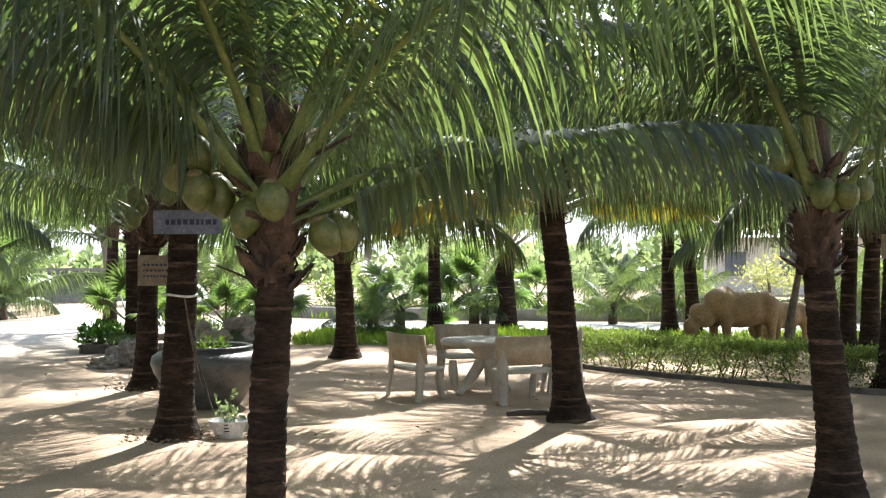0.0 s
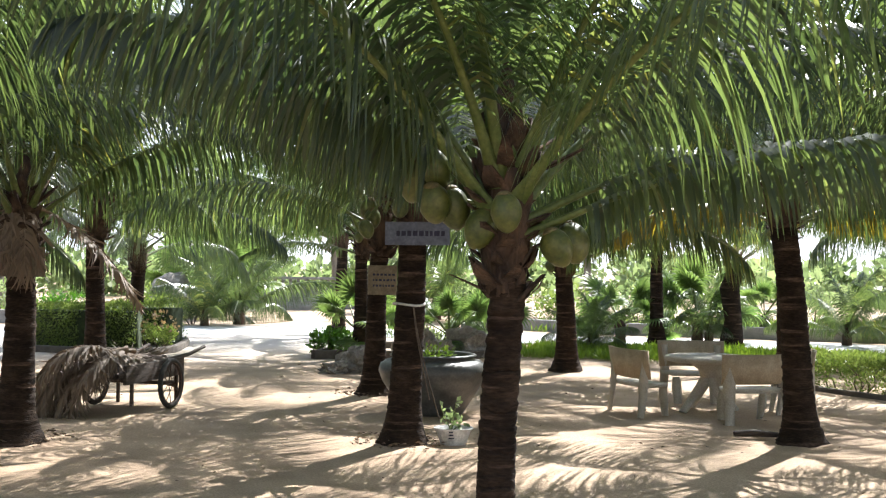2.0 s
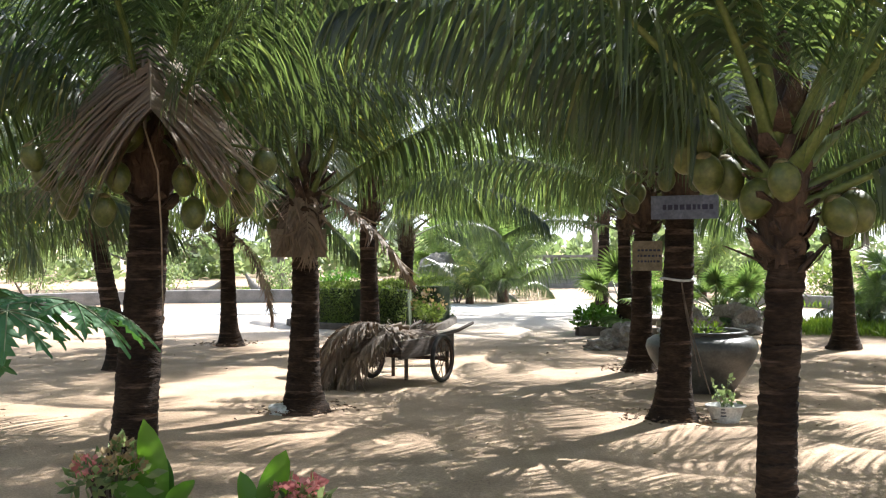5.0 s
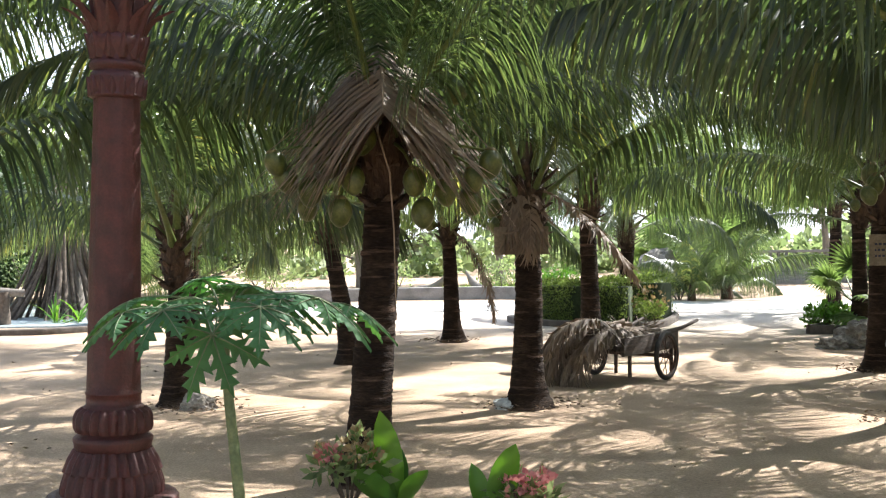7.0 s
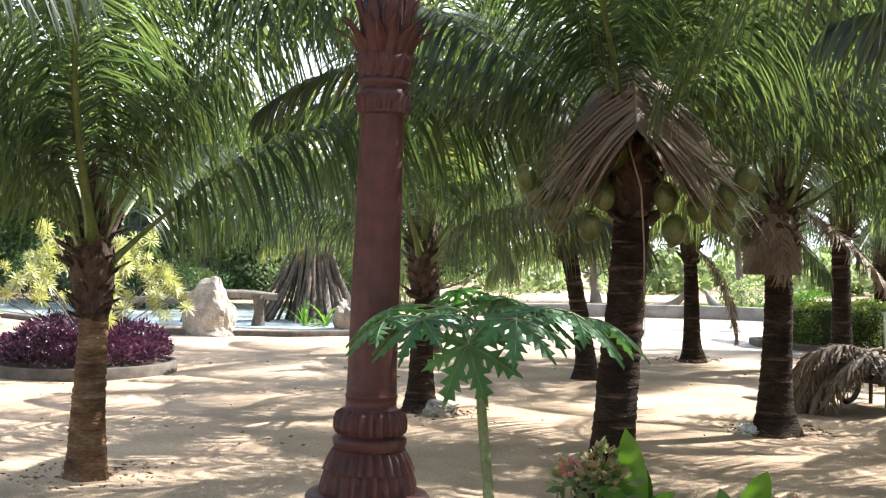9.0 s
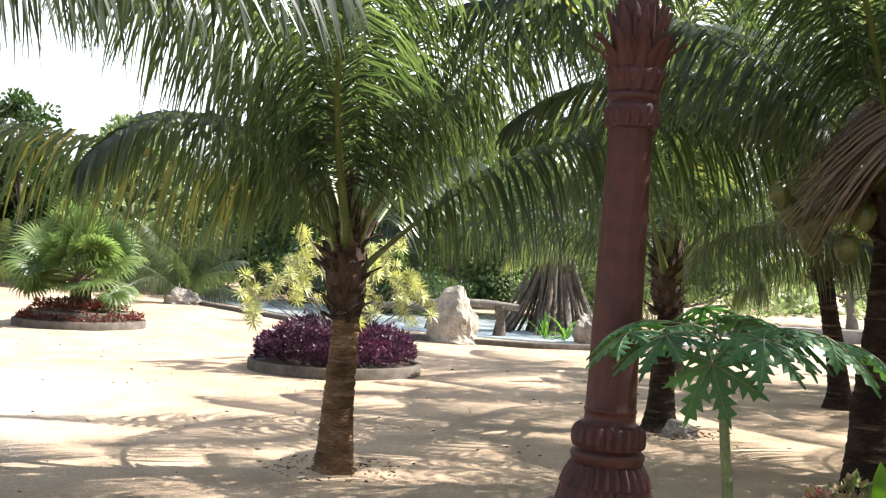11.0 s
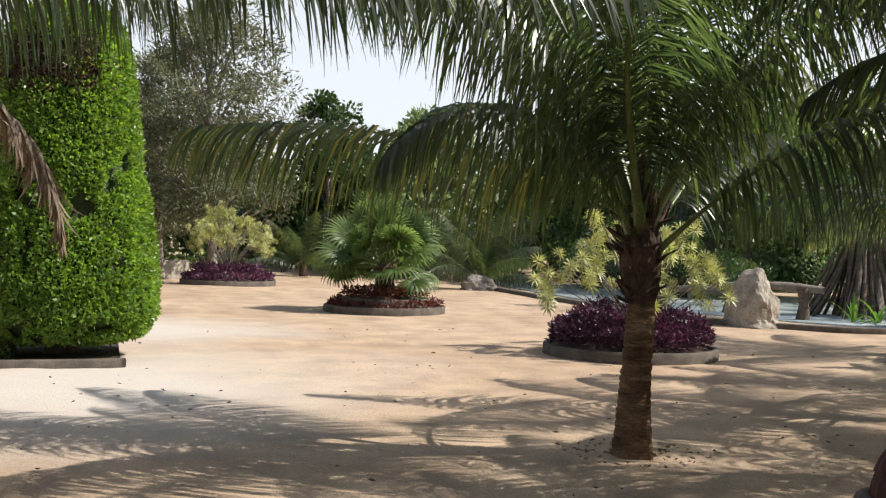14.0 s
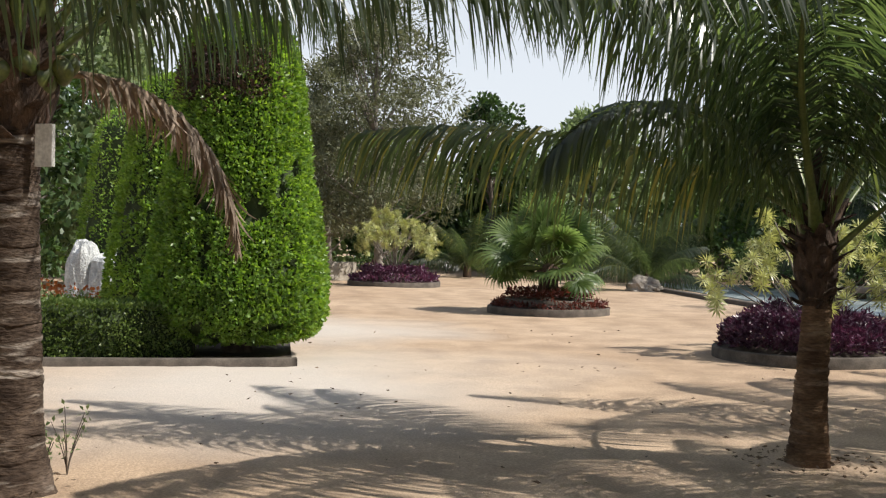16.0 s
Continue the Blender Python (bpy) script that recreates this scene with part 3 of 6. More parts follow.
def tree(x, y, h, spread, mat, seed, n=60, per=90, size=0.2, aspect=0.5, trunk=0.18, bark=None, first=0.35, label="tall leafy tree behind the garden", category="tree", squash=0.7, crown=0.9, group="", up=0.1, lean=(0, 0)):
    rn = random.Random(seed)
    e = thing("tree", x, y, 0, 0, label, category, group)
    zs = np.linspace(0, 1, 10)
    pts = np.stack([lean[0] * zs + 0.12 * np.sin(5 * zs + seed), lean[1] * zs + 0.12 * np.cos(4 * zs + seed), zs * h * 0.8 - 0.05], 1)
    V, F = tube_data(pts, np.interp(zs, [0, 0.08, 1], [trunk * 1.5, trunk, trunk * 0.25]), 9)
    child("trunk", np_mesh("trunk", V, F, [bark or M_TWIG], smooth=True), e)
    cs, pieces = [], []
    for i in range(n):
        q = rn.uniform(first, 1.0)
        wide = spread * math.sin(math.pi * min(1.0, (q - first) / (1.02 - first) * 0.75 + 0.22)) ** 0.8
        a, k = rn.uniform(0, 6.28), math.sqrt(rn.uniform(0.05, 1))
        c = (lean[0] * q + wide * k * math.cos(a), lean[1] * q + wide * k * math.sin(a), h * q)
        cs.append(c)
        if i % 3 == 0:
            b = pts[min(9, int(q * 8))]
            t = np.linspace(0, 1, 5)[:, None]
            m = b * (1 - t) + np.array([c]) * t
            m[:, 2] += -0.25 * np.sin(np.pi * t[:, 0]) * wide * 0.3
            pieces.append(tube_data(m, np.interp(t[:, 0], [0, 1], [trunk * 0.35, trunk * 0.06]), 5))
    for V, F in pieces:
        child("limb", np_mesh("limb", V, F, [bark or M_TWIG], smooth=True), e)
    V, F = clumps(cs, spread * 0.3 * crown, per, size, seed, aspect, squash, up)
    child("crown", np_mesh("crown", V, F, [mat]), e)
    return e


def fan_leaf_mesh(name, L=0.7, petiole=0.7, segs=26, droop=0.5, seed=0, mat=None):
    """A round pleated fan on its stalk, along +x and up."""
    r = np.random.RandomState(seed)
    t = np.linspace(0, 1, 6)
    pts = np.stack([petiole * t * 0.8, 0 * t, petiole * (0.62 * t - 0.1 * t * t)], 1)
    Vp, Fp = tube_data(pts, np.interp(t, [0, 1], [0.02, 0.009]), 5)
    c = pts[-1]
    ax = unit(pts[-1] - pts[-2])
    up = unit(np.cross(np.array([0, 1.0, 0]), -ax))
    V, F = [], []
    for i in range(segs):
        a = np.radians(-125 + 250 * i / (segs - 1))
        d = ax * math.cos(a) + np.array([0, 1.0, 0]) * math.sin(a) + up * 0.12
        d = unit(d)
        w = unit(np.cross(d, up))
        ln = L * (0.78 + 0.22 * math.cos(a)) * r.uniform(0.92, 1.05)
        pos, cur = c.copy(), d.copy()
        half = [0.008, 0.036, 0.034, 0.02, 0.003]
        base = len(V)
        for k in range(5):
            z = up * (0.012 if i % 2 else -0.012) * (k < 3)
            V += [pos - w * half[k] * L / 0.7 + z, pos + w * half[k] * L / 0.7 - z]
            pos = pos + cur * ln / 4
            cur = unit(cur + np.array([0, 0, -droop * (0.08 + 0.16 * k)]))
        F += [(base + 2 * k, base + 2 * k + 1, base + 2 * k + 3, base + 2 * k + 2) for k in range(4)]
    Va, Fa = join((Vp, Fp), (np.array(V), np.array(F)))
    return np_mesh(name, Va, Fa, [M_RACHIS, mat or M_FAN], np.concatenate([np.zeros(len(Fp)), np.ones(len(F))]))


FANS = [fan_leaf_mesh("fan_leaf", 0.60, 0.85, 28, 0.8 + 0.5 * k, k) for k in range(3)]


def fan_palm(x, y, z, stem, size, n, seed, label, group="", r=0.12):
    rn = random.Random(seed)
    e = thing("fan_palm", x, y, z, 0, label, "palm", group)
    V, F = lathe([(r * 1.35, -0.03), (r * 1.3, stem * 0.15), (r * 1.1, stem * 0.5), (r * 1.3, stem * 0.8), (r * 0.8, stem), (0.01, stem + 0.1)], 10)
    V[:, :2] *= 1 + np.random.RandomState(seed).normal(0, 0.06, (len(V), 1))
    child("trunk", np_mesh("trunk", V, F, [M_FIBRE]), e)
    for i in range(n):
        f = i / max(1, n - 1)
        m = Matrix.Translation((0, 0, stem * (1 - 0.15 * f))) @ pose(0, 0, 0, 0, 0, i * 137.5 + rn.uniform(-12, 12)) @ pose(0, 0, 0, rn.uniform(-55, 55), -42 + 74 * f + rn.uniform(-22, 22)) @ Matrix.Scale(size * rn.uniform(0.7, 1.15), 4)
        child("fan_leaf", FANS[min(2, int(f * 3))], e, m)
    return e


def strap_mesh(name, L, w, bend, mat, seed=0, e0=70, cup=0.3):
    """A broad blade along +x that leaves at e0 degrees."""
    s = np.linspace(0, 1, 8)
    el = np.radians(e0 - bend * s ** 1.4)
    d = np.stack([np.cos(el), 0 * s, np.sin(el)], 1)
    P = np.concatenate([[[0, 0, 0]], np.cumsum((d[1:] + d[:-1]) / 2 * L / 7, axis=0)])
    half = w * np.interp(s, [0, 0.15, 0.5, 0.8, 1], [0.25, 0.55, 1, 0.75, 0.02]) / 2
    N = np.stack([-np.sin(el), 0 * s, np.cos(el)], 1)
    V = np.stack([P + np.array([0, 1, 0]) * half[:, None] + N * half[:, None] * cup, P, P - np.array([0, 1, 0]) * half[:, None] + N * half[:, None] * cup], 1).reshape(-1, 3)
    F = []
    for i in range(7):
        F += [(3 * i, 3 * i + 1, 3 * i + 4, 3 * i + 3), (3 * i + 1, 3 * i + 2, 3 * i + 5, 3 * i + 4)]
    return np_mesh(name, V, F, [mat], smooth=True)


STRAPS = [strap_mesh("blade", 0.9, 0.07, 30 + 25 * k, M_BROAD, k, 80 - 12 * k) for k in range(3)]


def strap_plant(x, y, size, n, seed, label, z=0.0, group="", meshes=None, spread=55, name="strap_plant"):
    rn = random.Random(seed)
    e = thing(name, x, y, z, 0, label, "plant", group)
    for i in range(n):
        m = Matrix.Translation((rn.uniform(-.04, .04), rn.uniform(-.04, .04), -0.02)) @ pose(0, 0, 0, 0, rn.uniform(-10, spread) * i / n, i * 137.5) @ Matrix.Scale(size * rn.uniform(0.7, 1.15), 4)
        child("blade", rn.choice(meshes or STRAPS), e, m)
    return e


def young_palm(x, y, size, n, seed, label, z=0.0, category="palm", group=""):
    rn = random.Random(seed)
    e = thing("young_palm", x, y, z, 0, label, category, group)
    V, F = lathe([(0.13 * size * 2, -0.03), (0.12 * size * 2, 0.2 * size * 2), (0.05 * size * 2, 0.5 * size * 2), (0.005, 0.7 * size * 2)], 9)
    child("stem", np_mesh("stem", V, F, [M_FIBRE]), e)
    for i in range(n):
        me = FRONDS[min(AGES - 1, int(i / n * AGES))][rn.randrange(3)]
        child("frond", me, e, Matrix.Translation((0, 0, 0.3 * size)) @ pose(0, 0, 0, rn.uniform(-15, 15), 0, i * 137.5 + rn.uniform(-15, 15)) @ Matrix.Scale(size * rn.uniform(0.85, 1.1), 4))
    return e


def rock(x, y, sx, sy, sz, mat, seed, label, category="rock", group="", name="rock", rz=0, rough=0.35, flat=0.0):
    bm = bmesh.new()
    bmesh.ops.create_icosphere(bm, subdivisions=4, radius=1.0)
    for v in bm.verts:
        p = v.co * 1.4 + Vector((seed * 3.1, seed * 1.7, 0))
        k = 1 + rough * noise.noise(p) + 0.5 * rough * noise.noise(p * 2.7) + 0.2 * rough * noise.noise(p * 7)
        foot = 1.0 if v.co.z > 0 else 1 / max(0.25, math.sqrt(max(0.0, 1 - v.co.z ** 2)))
        up = 0.84 * v.co.z * k + 0.16 if v.co.z > 0 else 0.16 + 0.4 * v.co.z
        v.co = Vector((v.co.x * k * foot * sx / 2, v.co.y * k * foot * sy / 2, max(-0.06, up * sz)))
    ob = new(name, to_mesh(name, bm, mat, False))
    ob.matrix_basis = pose(x, y, 0, 0, 0, rz)
    return tagged(ob, label, category, group)


def ring_kerb(parent, r0, r1, z0, z1, mat, name="kerb", n=40, lift=0.0, wobble=0.0):
    prof = [(r0, z0), (r0, z1 - 0.015), (r0 + 0.015, z1), (r1 - 0.015, z1), (r1, z1 - 0.015), (r1, z0)]
    V, F = lathe(prof, n)
    V[:, 2] += lift
    return child(name, np_mesh(name, V, F, [mat]), parent)


def strip_wall(name, pts, width, h, mat, label, category, kind="", z=0.0):
    """A low wall, kerb or road along points; h may be 0.004 for a sheet."""
    P = np.array([(x, y, 0.0) for x, y in pts])
    t = np.linspace(0, 1, len(P))
    f = np.linspace(0, 1, max(24, len(P) * 8))
    P = np.stack([np.interp(f, t, P[:, k]) for k in range(3)], 1)
    for _ in range(6):
        P[1:-1] = (P[:-2] + P[1:-1] * 2 + P[2:]) / 4
    T = unit(np.gradient(P, axis=0))
    S = np.stack([-T[:, 1], T[:, 0], 0 * T[:, 0]], 1) * width / 2
    b = min(0.02, h * 0.3)
    zz = np.array([0, 0, 1.0])
    rows = [P - S - zz * 0.06, P - S + zz * (h - b), P - S * (1 - 2 * b / width) + zz * h, P + S * (1 - 2 * b / width) + zz * h, P + S + zz * (h - b), P + S - zz * 0.06]
    V = np.stack(rows, 1).reshape(-1, 3)
    V[:, 2] += z
    F = []
    for i in range(len(P) - 1):
        for k in range(5):
            F.append((6 * i + k, 6 * i + k + 1, 6 * i + 6 + k + 1, 6 * i + 6 + k))
    n = len(P) - 1
    F += [(0, 1, 4, 5), (1, 2, 3, 4), (6 * n, 6 * n + 5, 6 * n + 4, 6 * n + 1), (6 * n + 1, 6 * n + 4, 6 * n + 3, 6 * n + 2)]
    return tagged(new(name, np_mesh(name, V, F, [mat])), label, category, kind=kind)


def hedge(pts, width, h, mat, seed, label, n=6000, size=0.06, group="", z0=0.0, ragged=0.06, bare=0.0):
    """A clipped row of bushes: twigs, a dark core painted as inner shade and a skin of leaves."""
    rn = np.random.RandomState(seed)
    e = thing("hedge", pts[0][0], pts[0][1], 0, 0, label, "hedge", group)
    P = np.array(pts, float) - np.array(pts[0], float)
    seg = np.linalg.norm(np.diff(P, axis=0), axis=1)
    cum = np.concatenate([[0], np.cumsum(seg)])
    u = rn.uniform(0, cum[-1], n)
    c = np.stack([np.interp(u, cum, P[:, 0]), np.interp(u, cum, P[:, 1])], 1)
    k = np.clip(np.searchsorted(cum, u) - 1, 0, len(seg) - 1)
    T = (np.diff(P, axis=0) / seg[:, None])[k]
    S = np.stack([-T[:, 1], T[:, 0]], 1)
    per = width + 2 * (h - z0)
    q = rn.uniform(0, per, n)
    side = np.where(q < h - z0, -1, np.where(q > h - z0 + width, 1, 0))
    zz = np.where(side == -1, z0 + q, np.where(side == 1, z0 + q - (h - z0) - width, h))
    off = np.where(side == 0, q - (h - z0) - width / 2, side * width / 2)
    wob = np.array([noise.noise((a[0] * 1.3, a[1] * 1.3, b * 2 + seed)) for a, b in zip(c, zz)])
    keep = (rn.rand(n) > bare * (1 - (zz - z0) / (h - z0))) | (side == 0)
    X = np.stack([c[:, 0] + S[:, 0] * (off + side * wob * ragged * 2), c[:, 1] + S[:, 1] * (off + side * wob * ragged * 2), zz + (side == 0) * wob * ragged * 2], 1)
    X += rn.normal(0, ragged * 0.5, X.shape)
    D = np.stack([S[:, 0] * side, S[:, 1] * side, (side == 0) * 1.0 + 0.35], 1)
    V, F = leaves(X[keep], D[keep], size, 0.55, seed, 0.7)
    V[:, 2] = np.maximum(V[:, 2], 0.01)
    child("foliage", np_mesh("foliage", V, F, [mat]), e)
    pieces = []
    for i in range(int(cum[-1] * 7)):
        uu = rn.uniform(0, cum[-1])
        a = np.array([np.interp(uu, cum, P[:, 0]), np.interp(uu, cum, P[:, 1]), -0.03])
        b = a + np.array([rn.normal(0, 0.14), rn.normal(0, 0.14), h * 0.9])
        t = np.linspace(0, 1, 4)[:, None]
        m = a * (1 - t) + b * t
        m[1:3, :2] += rn.normal(0, 0.04, (2, 2))
        pieces.append(tube_data(m, np.array([0.016, 0.012, 0.009, 0.005]), 4))
    V, F = join(*pieces)
    child("stems", np_mesh("stems", V, F, [M_TWIG]), e)
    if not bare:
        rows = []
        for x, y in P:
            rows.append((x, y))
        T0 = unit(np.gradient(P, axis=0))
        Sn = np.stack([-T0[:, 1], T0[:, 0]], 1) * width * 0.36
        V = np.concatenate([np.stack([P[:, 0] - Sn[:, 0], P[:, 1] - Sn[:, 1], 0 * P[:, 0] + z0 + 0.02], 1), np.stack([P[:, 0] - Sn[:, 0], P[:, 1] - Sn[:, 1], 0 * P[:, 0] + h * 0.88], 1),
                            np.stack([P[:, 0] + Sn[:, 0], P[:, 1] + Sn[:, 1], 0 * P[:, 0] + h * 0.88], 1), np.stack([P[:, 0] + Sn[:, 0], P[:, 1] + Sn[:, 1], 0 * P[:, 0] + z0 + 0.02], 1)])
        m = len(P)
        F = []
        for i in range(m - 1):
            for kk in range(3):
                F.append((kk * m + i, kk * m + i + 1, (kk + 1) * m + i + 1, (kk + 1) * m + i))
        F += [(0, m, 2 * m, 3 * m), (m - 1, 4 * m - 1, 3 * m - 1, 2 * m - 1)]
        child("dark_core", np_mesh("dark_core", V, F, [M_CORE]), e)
    return e

# ---- the palms of the grove ----
coconut_palm(-0.93, 6.35, 1.98, 0.104, (0.03, 0.0), 1, 13, nuts=0, low=0.7, size=0.9, at=((279, 0.31, 0.24), (187, 0.40, 0.50), (185, 0.52, 0.43), (196, 0.40, 0.30), (180, 0.29, 0.28), (150, 0.36, 0.34), (343, 0.32, 0.06), (2, 0.38, 0.09), (225, 0.16, 0.16), (100, 0.3, 0.2)), spin=20, special=(
    (8, 0.2, dict(L=3.0, e0=30, bend=52, hang=0.95, leaf=0.75, power=1.0)),
    (352, 0.12, dict(L=2.6, e0=24, bend=30, hang=1.1, leaf=0.8)),
    (172, 0.4, dict(L=2.6, e0=50, bend=30, hang=1.1, leaf=1.2, roll=10, width=0.0135, n=130)),
    (192, 0.3, dict(L=2.7, e0=46, bend=54, hang=1.2, leaf=1.15, width=0.0135, n=130)),
    (150, 0.3, dict(L=2.9, e0=46, bend=56, hang=1.2, leaf=1.1, width=0.0135, n=130)),
    (250, 0.4, dict(L=3.0, e0=58, bend=50, hang=0.8)),
    (320, 0.45, dict(L=3.0, e0=62, bend=50, hang=0.7)),
    (40, 0.3, dict(L=4.0, e0=45, bend=62, hang=0.8)),
    (110, 0.3, dict(L=4.0, e0=40, bend=62, hang=0.8))))
PALM_SIGN = coconut_palm(-2.81, 12.0, 2.45, 0.155, (0.08, 0.0), 2, 17, nuts=4, low=0.85, at=((290, 0.32, 0.42), (225, 0.36, 0.36), (262, 0.4, 0.12), (305, 0.45, 0.1), (200, 0.45, 0.0), (215, 0.55, -0.12), (190, 0.5, 0.12)))
coconut_palm(-4.32, 16.34, 2.3, 0.15, (0.1, 0.0), 3, 19, nuts=8, low=0.85)
coconut_palm(-6.45, 23.1, 2.3, 0.14, (0.05, 0.0), 4, 18, nuts=8, low=0.85, special=((165, -0.1, dict(L=3.2, e0=16, bend=40, hang=0.9, leaf=0.6)),))
coconut_palm(-1.83, 21.28, 2.0, 0.17, (-0.05, 0.0), 5, 19, nuts=7, low=0.9)
coconut_palm(-0.17, 28.68, 2.6, 0.16, (0.0, 0.0), 6, 18, nuts=9, low=0.9)
coconut_palm(5.66, 27.46, 2.7, 0.16, (-0.05, 0.0), 7, 14, nuts=5)
coconut_palm(6.12, 26.9, 2.3, 0.15, (-0.1, 0.0), 8, 13, nuts=0)
coconut_palm(3.16, 8.96, 2.0, 0.128, (-0.17, 0.0), 9, 12, nuts=0, low=0.8, at=((205, 0.36, 0.66), (160, 0.26, 0.66), (170, 0.3, 0.5), (262, 0.24, 0.4), (305, 0.27, 0.4), (338, 0.34, 0.45), (60, 0.3, 0.4)), special=(
    (150, 0.3, dict(L=3.9, e0=52, bend=60, hang=0.8)),
    (185, 0.45, dict(L=4.2, e0=64, bend=76, hang=0.8)),
    (240, 0.45, dict(L=4.2, e0=62, bend=70, hang=0.7)),
    (30, 0.25, dict(L=4.0, e0=40, bend=60, hang=0.8))))
coconut_palm(8.35, 21.6, 2.3, 0.16, (0.05, 0.0), 10, 15, nuts=4)
coconut_palm(1.53, 13.37, 2.65, 0.15, (-0.21, 0.05), 11, 17, nuts=2, low=0.95, special=((300, 0.1, dict(L=3.6, e0=25, bend=60, hang=0.9)), (20, 0.2, dict(L=3.8, e0=35, bend=62, hang=0.9))))
coconut_palm(-6.83, 10.9, 2.1, 0.155, (0.02, 0.0), 12, 18, nuts=4, low=0.72, special=(
    (15, 0.45, dict(L=1.6, e0=-20, bend=40, hang=0.6, dry=True, n=60, leaf=0.9, power=0.8)),
    (260, 0.5, dict(L=0.7, e0=-55, bend=30, hang=0.8, dry=True, n=40, leaf=2.2, power=0.8)),
    (310, 0.5, dict(L=0.8, e0=-60, bend=25, hang=0.8, dry=True, n=40, leaf=2.2, power=0.8))),
    label="coconut palm with withered brown fronds hanging round its trunk")
coconut_palm(-12.62, 17.45, 2.1, 0.14, (-0.08, 0.0), 13, 14, nuts=3, dead=1)
coconut_palm(-11.75, 13.4, 2.1, 0.14, (-0.34, -0.1), 14, 15, nuts=6, low=0.9)
PALM_DRY = coconut_palm(-5.80, 6.80, 2.42, 0.15, (0.12, 0.1), 15, 14, nuts=3, low=0.65, size=0.92, at=((251, 0.66, -0.10), (240, 0.8, -0.0), (270, 0.52, -0.26), (252, 0.5, 0.12), (236, 0.62, -0.22), (282, 0.5, -0.02), (244, 0.9, 0.12), (1, 0.62, -0.12), (14, 0.78, -0.02), (348, 0.5, -0.28), (8, 0.52, 0.12), (24, 0.72, -0.18), (338, 0.5, -0.04), (18, 0.9, 0.1), (28, 0.5, 0.85), (48, 0.6, 0.8), (20, 0.62, 0.7)), special=(
    (310, 1.14, dict(L=1.1, e0=-32, bend=16, hang=0.16, dry=True, n=80, leaf=4.9, power=1.0, start=0.12, lift=-44, width=0.017, ang=(92, 86, 70), shake=0.8)),
    (311, 1.1, dict(L=1.0, e0=-34, bend=16, hang=0.24, dry=True, n=70, leaf=4.9, power=1.0, start=0.12, lift=-50, width=0.017, ang=(96, 90, 74), shake=1.0)),
    (38, 0.35, dict(L=3.7, e0=38, bend=44, hang=0.8, leaf=0.9)),
    (205, 0.35, dict(L=3.4, e0=30, bend=56, hang=0.7)),
    (225, 0.3, dict(L=3.2, e0=42, bend=80, hang=0.8)),
    (60, 0.2, dict(L=3.6, e0=34, bend=56, hang=0.8)),
    (340, 0.5, dict(L=3.6, e0=66, bend=66, hang=0.6))),
    label="coconut palm with a folded dry brown frond and many green nuts")
coconut_palm(-10.53, 8.84, 1.62, 0.135, (0.02, 0.0), 16, 14, nuts=0, low=0.85)
coconut_palm(-10.28, 18.74, 2.6, 0.17, (0.02, 0.0), 17, 19, nuts=4)
coconut_palm(-12.01, 23.75, 1.95, 0.16, (0.0, 0.0), 18, 12, nuts=0)
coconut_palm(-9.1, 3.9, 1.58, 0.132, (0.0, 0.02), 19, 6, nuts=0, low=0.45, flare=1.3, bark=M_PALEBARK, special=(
    (58, 0.2, dict(L=4.4, e0=46, bend=62, hang=1.05, leaf=1.2, width=0.0135)),
    (246, 0.55, dict(L=4.3, e0=30, bend=36, hang=1.1, leaf=1.05, power=0.8, width=0.0135)),
    (286, 0.35, dict(L=3.0, e0=62, bend=112, hang=1.1, leaf=1.1, width=0.0135)),
    (200, 0.4, dict(L=4.0, e0=46, bend=60, hang=0.9, width=0.0135)),
    (130, 0.3, dict(L=4.2, e0=40, bend=56, hang=0.9, width=0.0135)),
    (20, 0.45, dict(L=4.0, e0=64, bend=66, hang=1.2, leaf=1.1, width=0.0135)),
    (350, 0.6, dict(L=4.2, e0=78, bend=60, hang=1.3, leaf=1.15, width=0.015)),
    (318, 0.55, dict(L=3.8, e0=72, bend=80, hang=1.2, leaf=1.1, width=0.015)),
    (232, 0.6, dict(L=4.2, e0=62, bend=50, hang=1.2, leaf=1.15, width=0.015)),
    (262, 0.6, dict(L=4.0, e0=70, bend=60, hang=1.2, leaf=1.15, width=0.015))),
    label="young coconut palm with a pale ringed trunk and arching fronds")
coconut_palm(-8.15, -2.48, 2.75, 0.21, (-0.02, 0.02), 20, 13, nuts=5, low=0.8, flare=1.5, bark=M_SCARBARK, special=(
    (86, 0.25, dict(L=4.6, e0=62, bend=78, hang=0.75, leaf=0.8)),
    (60, 0.4, dict(L=4.6, e0=66, bend=80, hang=0.7)),
    (100, 0.2, dict(L=2.1, e0=24, bend=108, hang=1.0, dry=True, n=90, leaf=0.95, power=0.8, ang=(60, 45, 15)))),
    label="thick coconut palm with a pale scarred trunk at the grove edge")
